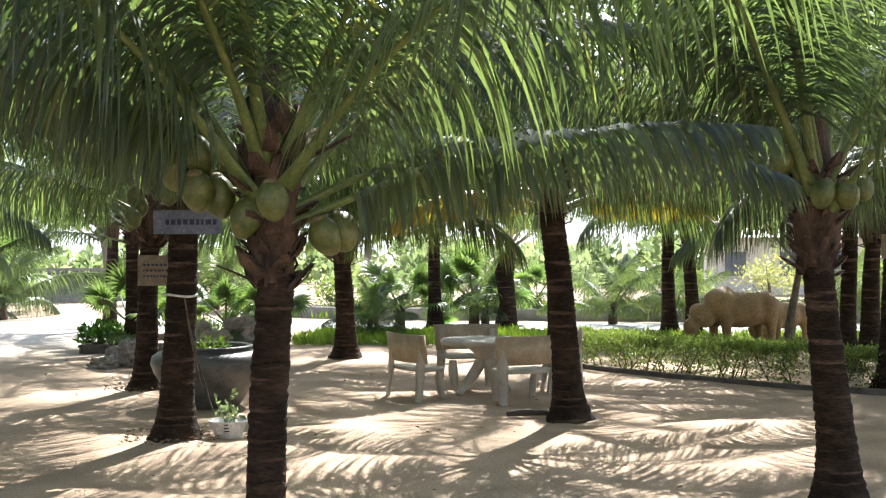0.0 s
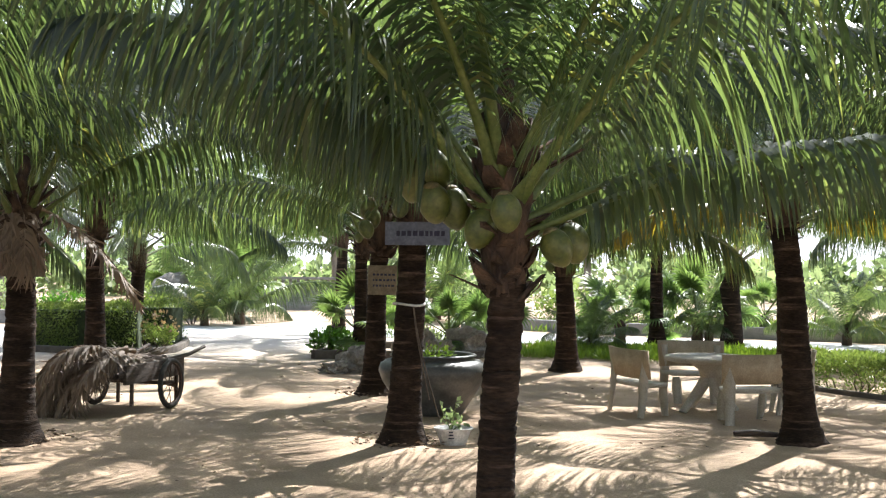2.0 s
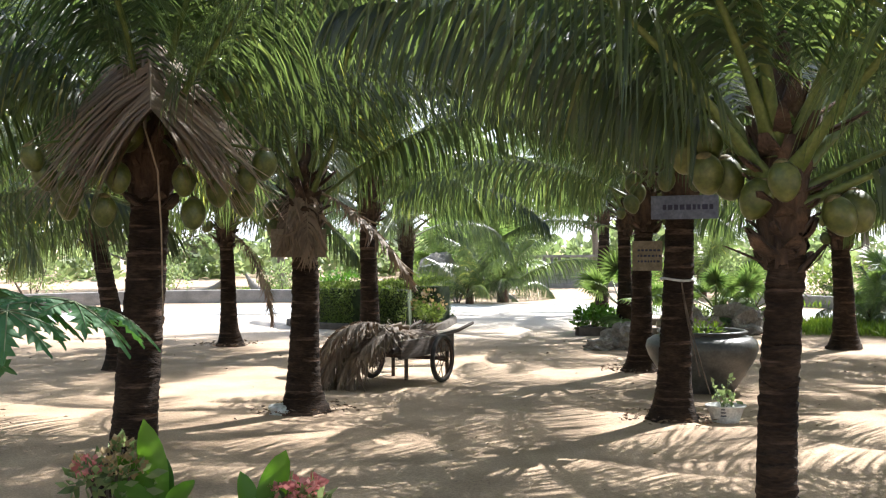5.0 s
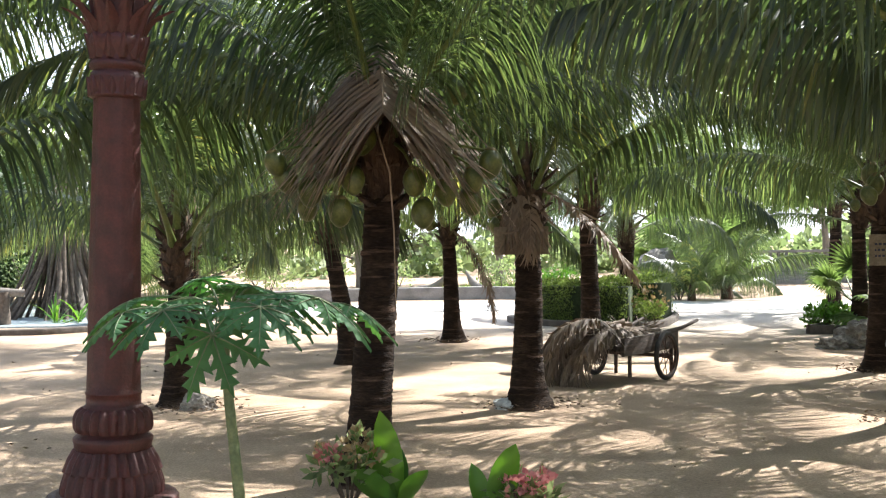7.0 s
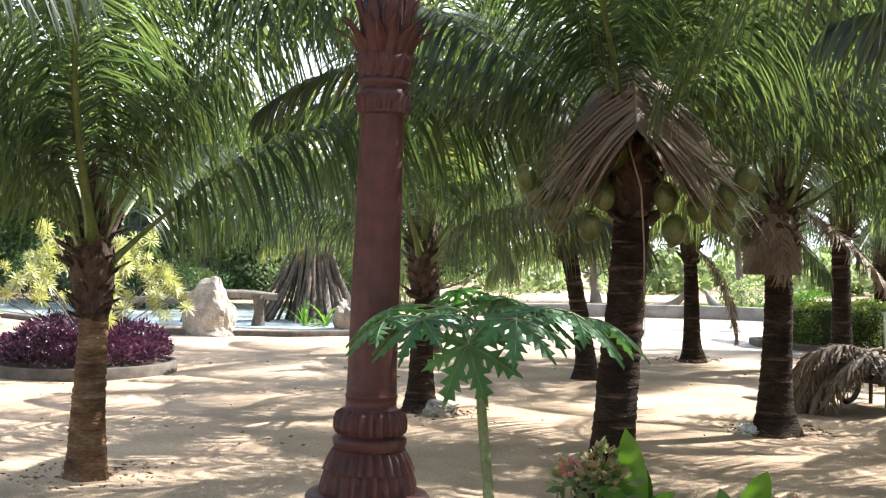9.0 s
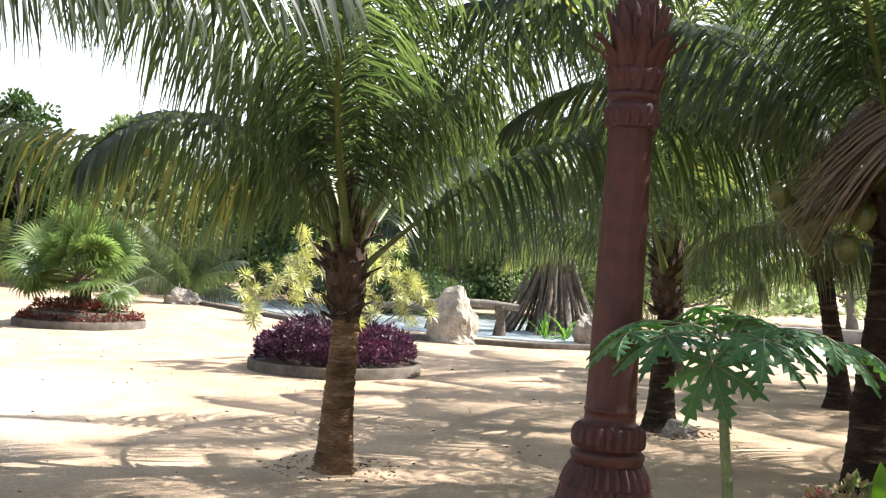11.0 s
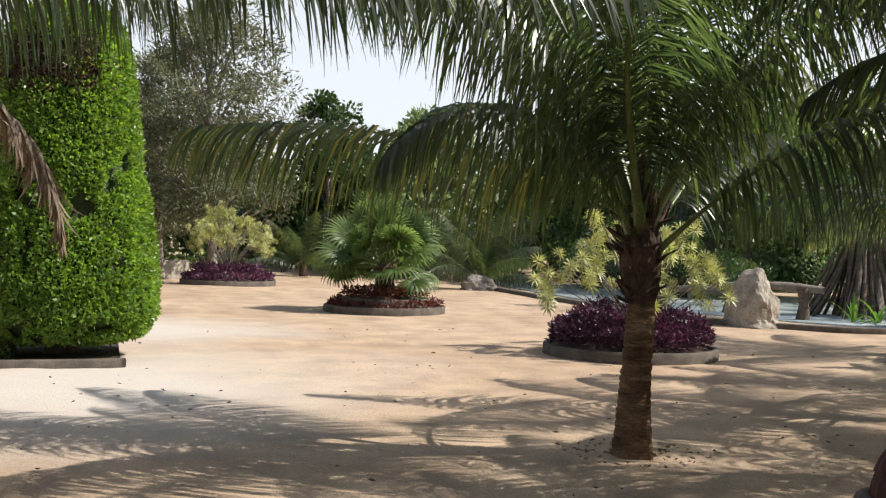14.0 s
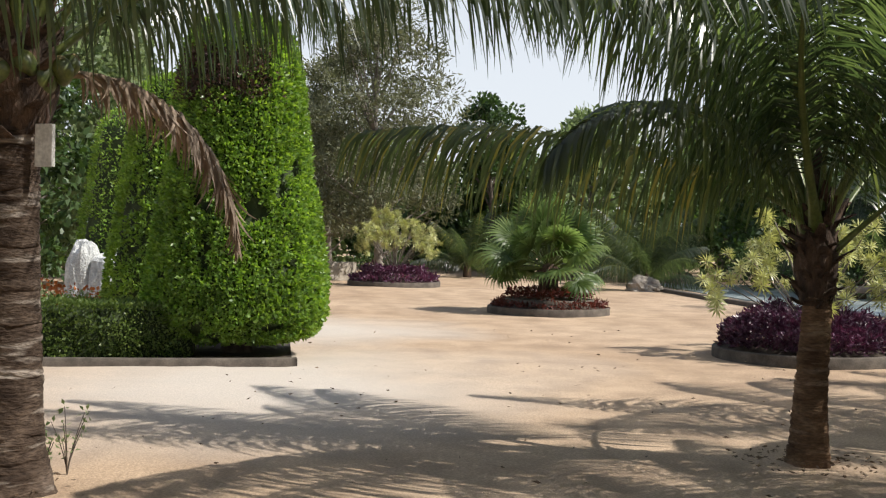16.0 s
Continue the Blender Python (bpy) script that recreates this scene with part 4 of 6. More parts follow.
# a palm near the path where the camera stands, its fronds hanging into view
coconut_palm(-3.3, -2.7, 2.5, 0.15, (0, 0), 51, 10, nuts=4, low=0.35, special=((106, 0.2, dict(L=4.6, e0=22, bend=36, hang=0.9, leaf=0.95, width=0.0135)), (126, 0.3, dict(L=4.6, e0=24, bend=40, hang=0.9, leaf=0.95, width=0.0135)), (142, 0.35, dict(L=4.2, e0=30, bend=44, hang=0.8, leaf=0.9))))
# unseen palms added beside and behind the camera to block sky light
for _x, _y, _h, _s in ((2.8, -3.4, 3.0, 52), (6.2, 0.6, 2.9, 53), (-0.6, -6.8, 2.8, 54), (-5.2, -7.4, 2.8, 55), (5.6, -6.0, 2.9, 56), (9.8, 4.6, 2.8, 57), (10.5, -3.0, 3.0, 58)):
    coconut_palm(_x, _y, _h, 0.15, (0.05, 0), _s, 18, nuts=4, low=0.9)
# the yellowing palm in line behind the table palm, set where it shades the court
coconut_palm(2.0, 19.4, 2.6, 0.13, (0.0, 0), 72, 18, nuts=0, low=0.95, special=(
    (200, 0.1, dict(L=3.0, e0=24, bend=66, hang=1.1, leaf_mat=M_YELLOWING)),
    (262, 0.0, dict(L=2.6, e0=22, bend=70, hang=1.1, leaf_mat=M_YELLOWING)),
    (330, 0.1, dict(L=3.2, e0=26, bend=62, hang=1.1)),
    (355, 0.1, dict(L=3.4, e0=20, bend=46, hang=1.1, leaf_mat=M_YELLOWING))),
    label="coconut palm with yellowing lower fronds behind the table")
# extra palm, trunk hidden behind a nearer one, added to shade the hedge
for _x, _y, _h, _s in ((6.85, 18.7, 2.6, 71),):
    coconut_palm(_x, _y, _h, 0.13, (0.0, 0), _s, 20, nuts=0, low=0.95)
# farther palms that close the grove
for _x, _y, _h, _s in ((9.5, 13.5, 2.6, 31), (12.0, 18.5, 2.7, 32), (10.5, 27.0, 3.0, 34), (6.4, 11.5, 2.4, 36), (-17.0, 14.6, 2.0, 37), (14.5, 25.5, 3.0, 38), (-9.0, 30.0, 2.6, 39)):
    coconut_palm(_x, _y, _h, 0.15, (0.05, 0), _s, 14, nuts=4)

# the folded midrib and a torn strip of the dry frond
V_, F_ = tube_data([(0.4, -0.29, 3.31), (0.47, -0.38, 2.75)], [0.045, 0.018], 4, 0.35)
child("midrib", np_mesh("midrib", V_, F_, [M_GREYBARK]), PALM_DRY, None, "grey folded midrib of the dry frond")
V_, F_ = tube_data([(0.47, -0.38, 2.75), (0.56, -0.35, 2.44), (0.6, -0.36, 2.02), (0.61, -0.36, 1.34)], [0.012, 0.012, 0.01, 0.006], 5, 0.4)
child("dry_strip", np_mesh("dry_strip", V_, F_, [M_DRYRIB]), PALM_DRY, None, "pale torn strip hanging from the dry frond")
# a pale cord tied round the palm with the boards, and two dry stems hanging from it
_t = np.linspace(0, 2 * math.pi, 25)
V_, F_ = tube_data(np.stack([0.045 + 0.172 * np.cos(_t), 0.172 * np.sin(_t), 1.52 + 0.012 * np.sin(2 * _t)], 1), np.full(25, 0.014), 6)
child("cord", np_mesh("cord", V_, F_, [M_WHITE]), PALM_SIGN, None, "pale cord tied round the trunk")
for _k in range(2):
    _t = np.linspace(0, 1, 9)
    V_, F_ = tube_data(np.stack([0.13 + (0.2 + 0.12 * _k) * _t, -0.16 - 0.04 * _t, 1.5 - (1.0 + 0.22 * _k) * _t ** 0.8], 1), np.full(9, 0.008), 5)
    child("dry_stem", np_mesh("dry_stem", V_, F_, [M_TWIG]), PALM_SIGN, None, "thin dry hanging stem")

# ---- column ----
def column(x, y):
    c = thing("column", x, y, 0, 20, "tall carved column painted dark red", "column")
    def turned(name, prof, sides=32, label=""):
        V, F = lathe(prof, sides)
        child(name, np_mesh(name, V, F, [M_RED]), c, None, label)
    turned("plinth", [(0.52, -0.48), (0.52, -0.12), (0.50, -0.10), (0.50, -0.02), (0.47, 0.02), (0.45, 0.04), (0.45, 0.09), (0.43, 0.115), (0.36, 0.125), (0.0, 0.13)])
    def carved(name, prof, n, deep, rows_):
        """A turned band with leaves cut into it."""
        z0, z1 = prof[0][1], prof[-1][1]
        zz = np.linspace(z0, z1, 26)
        rr = np.interp(zz, [q[1] for q in prof], [q[0] for q in prof])
        V, F = lathe(list(zip(rr, zz)), 128)
        ang_ = np.arctan2(V[:, 1], V[:, 0])
        t_ = (V[:, 2] - z0) / (z1 - z0)
        row = np.floor(t_ * rows_ * 0.999)
        f_ = t_ * rows_ - row
        leaf_ = np.abs(np.sin(n * ang_ / 2 + row * np.pi / 2))
        cut = np.clip(leaf_ * 1.25 - 0.35 - f_ * 0.55, -0.25, 0.6) + 0.12 * np.sin(n * 2.5 * ang_) * (1 - f_)
        k = 1 + deep * cut / np.hypot(V[:, 0], V[:, 1])
        V[:, 0] *= k
        V[:, 1] *= k
        child(name, np_mesh(name, V, F, [M_RED], smooth=True), c)
    carved("carved_cushion", [(0.315, 0.125), (0.318, 0.18), (0.305, 0.28), (0.275, 0.37), (0.25, 0.43)], 26, 0.05, 2)
    turned("ring", [(0.245, 0.425), (0.258, 0.44), (0.262, 0.47), (0.268, 0.485), (0.268, 0.505), (0.255, 0.52), (0.225, 0.53), (0.222, 0.55)])
    carved("carved_band", [(0.226, 0.548), (0.242, 0.58), (0.244, 0.65), (0.235, 0.69), (0.205, 0.712)], 22, 0.045, 1)
    turned("collar", [(0.205, 0.71), (0.198, 0.725), (0.185, 0.73), (0.184, 0.80), (0.19, 0.803), (0.19, 0.82), (0.183, 0.825), (0.182, 0.89)])
    V, F = lathe([(0.182, 0.82), (0.182, 0.98), (0.181, 1.005), (0.176, 1.7), (0.158, 2.81), (0.16, 2.84)], 36)
    a = np.arctan2(V[:, 1], V[:, 0])
    k = 1 - 0.045 * (np.abs(np.cos(6 * a)) ** 3) * (V[:, 2] > 0.9)
    V[:, 0] *= k
    V[:, 1] *= k
    child("shaft", np_mesh("shaft", V, F, [M_RED]), c)
    turned("neck", [(0.16, 2.830), (0.185, 2.845), (0.185, 2.860), (0.175, 2.870), (0.182, 2.910), (0.188, 2.970), (0.18, 3.010), (0.165, 3.015), (0.165, 3.030), (0.185, 3.040), (0.19, 3.060), (0.185, 3.080), (0.165, 3.090), (0.17, 3.140), (0.19, 3.180), (0.20, 3.230), (0.185, 3.270), (0.15, 3.290), (0.14, 3.410), (0.135, 3.710), (0.15, 4.110)])
    # carved petals in rows
    def petal(L, w, out, curl):
        s = np.linspace(0, 1, 6)
        half = w / 2 * np.interp(s, [0, 0.35, 0.75, 1], [0.75, 1, 0.7, 0.05])
        X = out * (np.sin(s * 1.5) * 0.35 + curl * s ** 3)
        rows = []
        for i in range(6):
            z = L * s[i]
            for q, d in ((-1, -0.012), (-0.35, 0.012), (0, 0.02), (0.35, 0.012), (1, -0.012)):
                rows.append((X[i] + d, q * half[i], z))
        F = [(5 * i + k, 5 * i + k + 1, 5 * i + 6 + k, 5 * i + 5 + k) for i in range(5) for k in range(4)]
        return np_mesh("petal", rows, F, [M_RED], smooth=True)
    rows = ((16, 0.176, 2.845, petal(0.13, 0.07, 0.03, 0.1), 0), (12, 0.168, 3.10, petal(0.17, 0.085, 0.07, 0.2), 0), (8, 0.165, 3.22, petal(0.30, 0.13, 0.13, 0.62), 0),
            (8, 0.17, 3.26, petal(0.20, 0.10, 0.16, 0.9), 0), (8, 0.15, 3.30, petal(0.40, 0.12, 0.10, 0.5), 0), (8, 0.135, 3.44, petal(0.30, 0.10, 0.05, 0.3), 0))
    for j, (n, r, z, me, tilt) in enumerate(rows):
        for i in range(n):
            a = 360 * (i + 0.5 * (j % 2)) / n
            child("petal", me, c, pose(r * math.cos(radians(a)), r * math.sin(radians(a)), z, 0, -tilt, a))
    return c


_c = column(0, 0)
_c.matrix_basis = Matrix.Translation((-5.46, 4.09, 0.37)) @ Matrix.Rotation(radians(1.5), 4, (-0.79, 0.61, 0)) @ pose(0, 0, 0, 0, 0, 20) @ Matrix.Scale(0.85, 4)

# ---- papaya ----
def papaya(x, y):
    p = thing("papaya_tree", x, y, 0, 0, "young papaya tree with large lobed green leaves", "tree")
    t = np.linspace(0, 1, 14)
    pts = np.stack([0.10 - 0.12 * t + 0.02 * np.sin(5 * t), 0.02 * np.cos(4 * t), -0.54 + 2.0 * t], 1)
    V, F = tube_data(pts, np.interp(t, [0, 0.5, 1], [0.047, 0.037, 0.03]), 10)
    child("stem", np_mesh("stem", V, F, [M_STALK], smooth=True), p)
    def leaf(seed, size):
        """Seven lobes, each with pointed side lobes, as one thin sheet."""
        r = random.Random(seed)
        bm = bmesh.new()
        def zed(x_, y_):
            d = math.hypot(x_, y_) / size
            return -0.30 * size * d * d - 0.05 * size * d
        def vert(x_, y_, dz=0.0):
            return bm.verts.new((x_, y_, zed(x_, y_) + dz))
        half = ((0.0, 0.0, 0.01), (0.22, 0.22, 0.085), (0.36, 0.36, 0.075), (0.42, 0.52, 0.20), (0.50, 0.52, 0.07), (0.56, 0.68, 0.175), (0.66, 0.68, 0.06), (0.70, 0.82, 0.12), (0.80, 0.84, 0.04), (0.90, 0.92, 0.025), (1.0, 1.0, 0.004))
        for i in range(8):
            a = radians(-154 + 308 * i / 7)
            L = size * (0.66 + 0.34 * math.cos(a * 0.55)) * r.uniform(0.92, 1.06)
            ca, sa = math.cos(a), math.sin(a)
            rows_ = []
            for sp, ed, w in half:
                w = w * r.uniform(1.05, 1.4)
                rows_.append((vert(L * (ed * ca - w * sa), L * (ed * sa + w * ca), -0.010), vert(L * sp * ca, L * sp * sa, 0.006), vert(L * (ed * ca + w * sa), L * (ed * sa - w * ca), -0.010)))
            for q0, q1 in zip(rows_, rows_[1:]):
                bm.faces.new((q0[0], q0[1], q1[1], q1[0]))
                bm.faces.new((q0[1], q0[2], q1[2], q1[1]))
        return to_mesh("leaf", bm, M_PAPAYA)
    def veins(size):
        pieces = []
        for i in range(8):
            a = radians(-154 + 308 * i / 7)
            d = np.linspace(0, 0.85, 6)
            L = size * (0.66 + 0.34 * math.cos(a * 0.55))
            dd = d * L / size
            P = np.stack([L * d * math.cos(a), L * d * math.sin(a), -0.30 * size * dd ** 2 - 0.05 * size * dd + 0.008], 1)
            pieces.append(tube_data(P, np.interp(d, [0, 0.85], [0.006, 0.002]), 4))
        V, F = join(*pieces)
        return np_mesh("vein_net", V, F, [M_STALK])
    VE = veins(0.40)
    LEAF = [leaf(k, 0.40) for k in range(3)]
    spec = ((215, 0.42, 14, 1.15), (200, 0.72, 10, 1.0), (38, 0.62, 12, 1.2), (20, 0.40, 20, 1.0), (60, 0.88, 2, 1.0), (300, 0.30, -28, 1.05), (120, 0.4, 30, 0.95), (265, 0.5, 8, 1.0), (340, 0.55, 10, 1.0), (90, 0.25, 45, 0.8), (170, 0.3, 48, 0.7), (235, 0.66, 4, 0.9))
    for k, (az, reach, el, sc) in enumerate(spec):
        a = radians(az)
        tip = Vector((reach * math.cos(a) - 0.02, reach * math.sin(a), 1.42 + reach * math.tan(radians(el)) * 0.7))
        t2 = np.linspace(0, 1, 7)
        P = np.stack([-0.02 + t2 * (tip.x + 0.02), t2 * tip.y, 1.40 - 0.01 * k + t2 * (tip.z - 1.40 + 0.01 * k) + 0.09 * np.sin(np.pi * t2)], 1)
        V, F = tube_data(P, np.interp(t2, [0, 1], [0.011, 0.006]), 6)
        child("leaf_stalk", np_mesh("leaf_stalk", V, F, [M_STALK], smooth=True), p)
        lf = child("leaf", LEAF[k % 3], p, Matrix.Translation(tip) @ pose(0, 0, 0, 0, 22 if el > -20 else 62, az) @ Matrix.Scale(sc, 4))
        child("vein_net", VE, lf)
    return p


_p = papaya(-4.51, 4.15)
_p.location.z, _p.scale = 0.40, (0.8, 0.8, 0.8)

# ---- plants before the palm ----
def broad_plant(x, y, spec, label):
    e = thing("broad_leaf_plant", x, y, 0, 0, label, "plant")
    for az, tilt, L, w, roll in spec:
        me = strap_mesh("blade", L, w, 14, M_BROAD, 0, 88, 0.5)
        child("blade", me, e, pose(0.03 * math.cos(radians(az)), 0.03 * math.sin(radians(az)), -0.02, roll, tilt, az))
    return e


broad_plant(-5.02, 6.22, ((305, -2, 0.76, 0.21, 9), (298, 10, 0.60, 0.19, 26), (315, 22, 0.56, 0.2, 40), (120, 16, 0.5, 0.2, -6), (330, 30, 0.45, 0.18, -14)), "upright green plant with broad pointed blades")
broad_plant(-4.34, 6.36, ((300, 6, 0.62, 0.2, -20), (310, 20, 0.48, 0.18, -34), (140, 12, 0.4, 0.15, -10)), "small green plant with broad leaning blades")


def spurge(x, y, h, r, seed, fl, label):
    e = thing("flowering_spurge", x, y, 0, 0, label, "plant")
    rn = random.Random(seed)
    pieces, heads = [], []
    for i in range(7):
        a = i * 2.4
        tip = np.array([r * 0.7 * math.cos(a), r * 0.7 * math.sin(a), h * rn.uniform(0.75, 1)])
        t = np.linspace(0, 1, 5)[:, None]
        pieces.append(tube_data(np.array([0, 0, -0.03]) * (1 - t) + tip * t, np.full(5, 0.011), 6))
        heads.append(tip)
    for V, F in pieces:
        child("stem", np_mesh("stem", V, F, [M_TWIG]), e)
    V, F = clumps([h_ - np.array([0, 0, 0.06]) for h_ in heads], 0.11, 26, 0.11, seed, 0.45, 0.8, 0.4)
    child("leaves", np_mesh("leaves", V, F, [M_MIDLEAF]), e)
    for k, hd in enumerate(heads):
        P, D = blob_points(46, (0.075, 0.075, 0.05), seed * 7 + k, 0.8)
        D[:, 2] += 0.4
        V, F = leaves(P + hd + np.array([0, 0, 0.03]), D, 0.048, 0.95, seed + k, 0.5)
        child("flower_head", np_mesh("flower_head", V, F, [fl[k % len(fl)]]), e)
    return e


spurge(-5.3, 6.0, 0.48, 0.30, 4, (M_FADED, M_FADED, M_PINK, M_FADED, M_FADED, M_FADED, M_FADED), "low spurge with faded and pink flower heads")
spurge(-4.1, 6.45, 0.24, 0.2, 5, (M_PINK,), "low spurge with pink flower heads")

# ---- table and benches ----
def table(x, y):
    t = thing("round_table", x, y, 0, 15, "round grey concrete garden table on splayed legs", "table")
    V, F = lathe([(0.0, 0.68), (0.58, 0.68), (0.615, 0.70), (0.62, 0.735), (0.605, 0.755), (0.0, 0.76)], 40)
    child("tabletop", np_mesh("tabletop", V, F, [M_CONCRETE]), t)
    V, F = lathe([(0.09, 0.34), (0.12, 0.42), (0.15, 0.55), (0.30, 0.68)], 16)
    child("pedestal", np_mesh("pedestal", V, F, [M_CONCRETE]), t)
    s = np.linspace(0, 1, 8)
    P = np.stack([0.05 + 0.40 * s ** 1.1, 0 * s, 0.46 - 0.47 * s], 1)
    V, F = tube_data(P, np.interp(s, [0, 1], [0.095, 0.06]), 8, 0.8)
    leg = np_mesh("leg", V, F, [M_CONCRETE])
    for k in range(4):
        child("leg", leg, t, pose(0, 0, 0, 0, 0, 90 * k + 20))
    return t


def bench_arc(r0, r1, z0, z1, half, lean=0.0):
    n = 12
    V = []
    for i in range(n + 1):
        a = radians(-half + 2 * half * i / n)
        for r, z, l in ((r0, z0, 0), (r1, z0, 0), (r1, z1, lean), (r0, z1, lean)):
            V.append(((r + l) * math.cos(a), (r + l) * math.sin(a), z))
    F = []
    for i in range(n):
        for k in range(4):
            F.append((4 * i + k, 4 * i + (k + 1) % 4, 4 * i + 4 + (k + 1) % 4, 4 * i + 4 + k))
    F += [(3, 2, 1, 0), (4 * n, 4 * n + 1, 4 * n + 2, 4 * n + 3)]
    return np.array(V), np.array(F)


def bench_master():
    b = thing("garden_bench", 0, 0, 0, 0, "curved concrete bench with a solid tan backrest", "bench", "benches round the table")
    V, F = bench_arc(0.92, 1.32, 0.385, 0.435, 20)
    child("seat", np_mesh("seat", V, F, [M_CONCRETE]), b)
    V, F = bench_arc(1.30, 1.345, 0.50, 0.88, 21, 0.06)
    child("backrest", np_mesh("backrest", V, F, [M_BENCHBACK]), b, None, "tan painted concrete backrest")
    for sgn in (-1, 1):
        for r, foot, top, name in ((1.30, 0.10, 0.84, "back_leg"), (0.97, -0.06, 0.39, "front_leg")):
            s = np.linspace(0, 1, 7)
            P = np.stack([r + foot * (1 - s) ** 1.5 + (0.05 * s ** 2 if top > 0.5 else 0), 0 * s, -0.02 + s * top], 1)
            V, F = tube_data(P, np.interp(s, [0, 0.35, 0.6, 1], [0.06, 0.07, 0.085, 0.06]), 4, 0.55)
            child(name, np_mesh(name, V, F, [M_CONCRETE]), b, pose(0, 0, 0, 0, 0, 17 * sgn))
    return b


TX, TY = 0.62, 15.85
table(TX, TY)
_b = bench_master()
_b.matrix_basis = pose(TX, TY, 0, 0, 0, 212)
for _a in (295, 100, 4):
    copy_thing(_b, pose(TX, TY, 0, 0, 0, _a))

# ---- jar, basin and boards ----
def jar(x, y):
    e = thing("water_jar", x, y, 0, 0, "huge dark grey glazed water jar on the sand", "jar")
    V, F = lathe([(0.0, -0.02), (0.40, -0.02), (0.43, 0.03), (0.55, 0.25), (0.68, 0.48), (0.725, 0.63), (0.705, 0.73), (0.63, 0.79), (0.55, 0.81), (0.55, 0.835), (0.58, 0.85), (0.585, 0.87), (0.55, 0.885), (0.51, 0.87), (0.52, 0.80), (0.60, 0.70), (0.55, 0.5), (0.0, 0.45)], 48)
    V[:, :2] *= 1 + 0.008 * np.sin(3 * np.arctan2(V[:, 1], V[:, 0]) + 6 * V[:, 2])[:, None]
    child("body", np_mesh("body", V, F, [M_POT], smooth=True), e)
    V, F = lathe([(0.0, 0.74), (0.3, 0.745), (0.56, 0.74)], 24)
    child("soil", np_mesh("soil", V, F, [M_SOIL]), e)
    p, d = blob_points(150, (0.42, 0.42, 0.18), 9, 0.2)
    V, F = leaves(p + np.array([0, 0, 0.86]), d + np.array([0, 0, 0.6]), 0.08, 0.5, 3)
    tagged(child("water_plants", np_mesh("water_plants", V, F, [M_GRASS]), e), kind="stuff")
    return e


jar(-3.03, 14.6).scale = (1.0, 1.0, 0.88)


def basin(x, y):
    e = thing("basin", x, y, 0, 10, "small white basin planted with a seedling", "basin")
    V, F = lathe([(0.0, -0.01), (0.12, -0.01), (0.13, 0.02), (0.17, 0.17), (0.195, 0.20), (0.195, 0.215), (0.17, 0.21), (0.155, 0.16), (0.0, 0.15)], 24)
    V[:, 0] *= 1.12
    V[:, 2] *= 0.85
    child("bowl", np_mesh("bowl", V, F, [M_WHITE], smooth=True), e)
    pieces, P = [], []
    for i in range(4):
        t = np.linspace(0, 1, 5)
        a = i * 1.7
        pts = np.stack([0.12 * t * math.cos(a) - 0.02, 0.1 * t * math.sin(a), 0.13 + (0.12 + 0.07 * i) * t], 1)
        pieces.append(tube_data(pts, np.full(5, 0.006), 5))
        P += [pts[2], pts[3], pts[4]]
    V, F = join(*pieces)
    child("stems", np_mesh("stems", V, F, [M_STALK]), e)
    V, F = clumps(P, 0.045, 5, 0.075, 8, 0.55)
    child("leaves", np_mesh("leaves", V, F, [M_MIDLEAF]), e)
    for k in range(3):
        bm = bmesh.new()
        box_bm(bm, -0.03 + 0.003 * k, 0.03 - 0.006 * k, -0.004, 0.002, 0, 0.012)
        part("marking", bm, M_INK, e, "dark painted marking", pose(-0.02, -0.158 - 0.012 * k, 0.075 + 0.035 * k, -14, 0, 0))
    return e


basin(-2.26, 12.05)


def board(x, y, z, w, h, rz, mat, bars, seed, label, tilt=0):
    """A nailed board whose writing is a row of short strokes."""
    rn = random.Random(seed)
    e = thing("sign_board", x, y, z, rz, label, "sign")
    bm = bmesh.new()
    box_bm(bm, -w / 2, w / 2, -0.012, 0.012, -h / 2, h / 2, 0.003)
    part("panel", bm, mat, e)
    for row in range(bars):
        u = -w * 0.32
        zc = h * 0.28 * ((bars - 1) / 2 - row) * 2 / max(1, bars - 0.0)
        while u < w * 0.42:
            ln = rn.uniform(0.03, 0.065) * (1 if bars == 1 else 0.7)
            bm = bmesh.new()
            th = h * (0.11 if bars == 1 else 0.035)
            box_bm(bm, u, u + ln, -0.016, -0.0125, zc - th, zc + th)
            part("writing", bm, M_INK, e)
            u += ln + 0.018
    return e


board(-2.62, 11.72, 2.29, 0.72, 0.25, -3, M_SIGN, 1, 3, "blue-grey wooden board with dark writing on a palm", 0)
board(-4.14, 16.1, 1.73, 0.44, 0.44, 4, M_SIGNTAN, 3, 5, "tan board with faint writing on a palm trunk")
board(6.35, 15.6, 2.05, 0.36, 0.34, -5, M_SIGNTAN, 2, 6, "pale board with dark writing on a palm trunk")
board(-6.76, 10.70, 1.93, 0.62, 0.32, 32, M_SIGNTAN, 0, 7, "plain brown board tied round a palm trunk")
coconut_palm(6.4, 15.85, 2.3, 0.16, (0.05, 0), 41, 14, nuts=3)

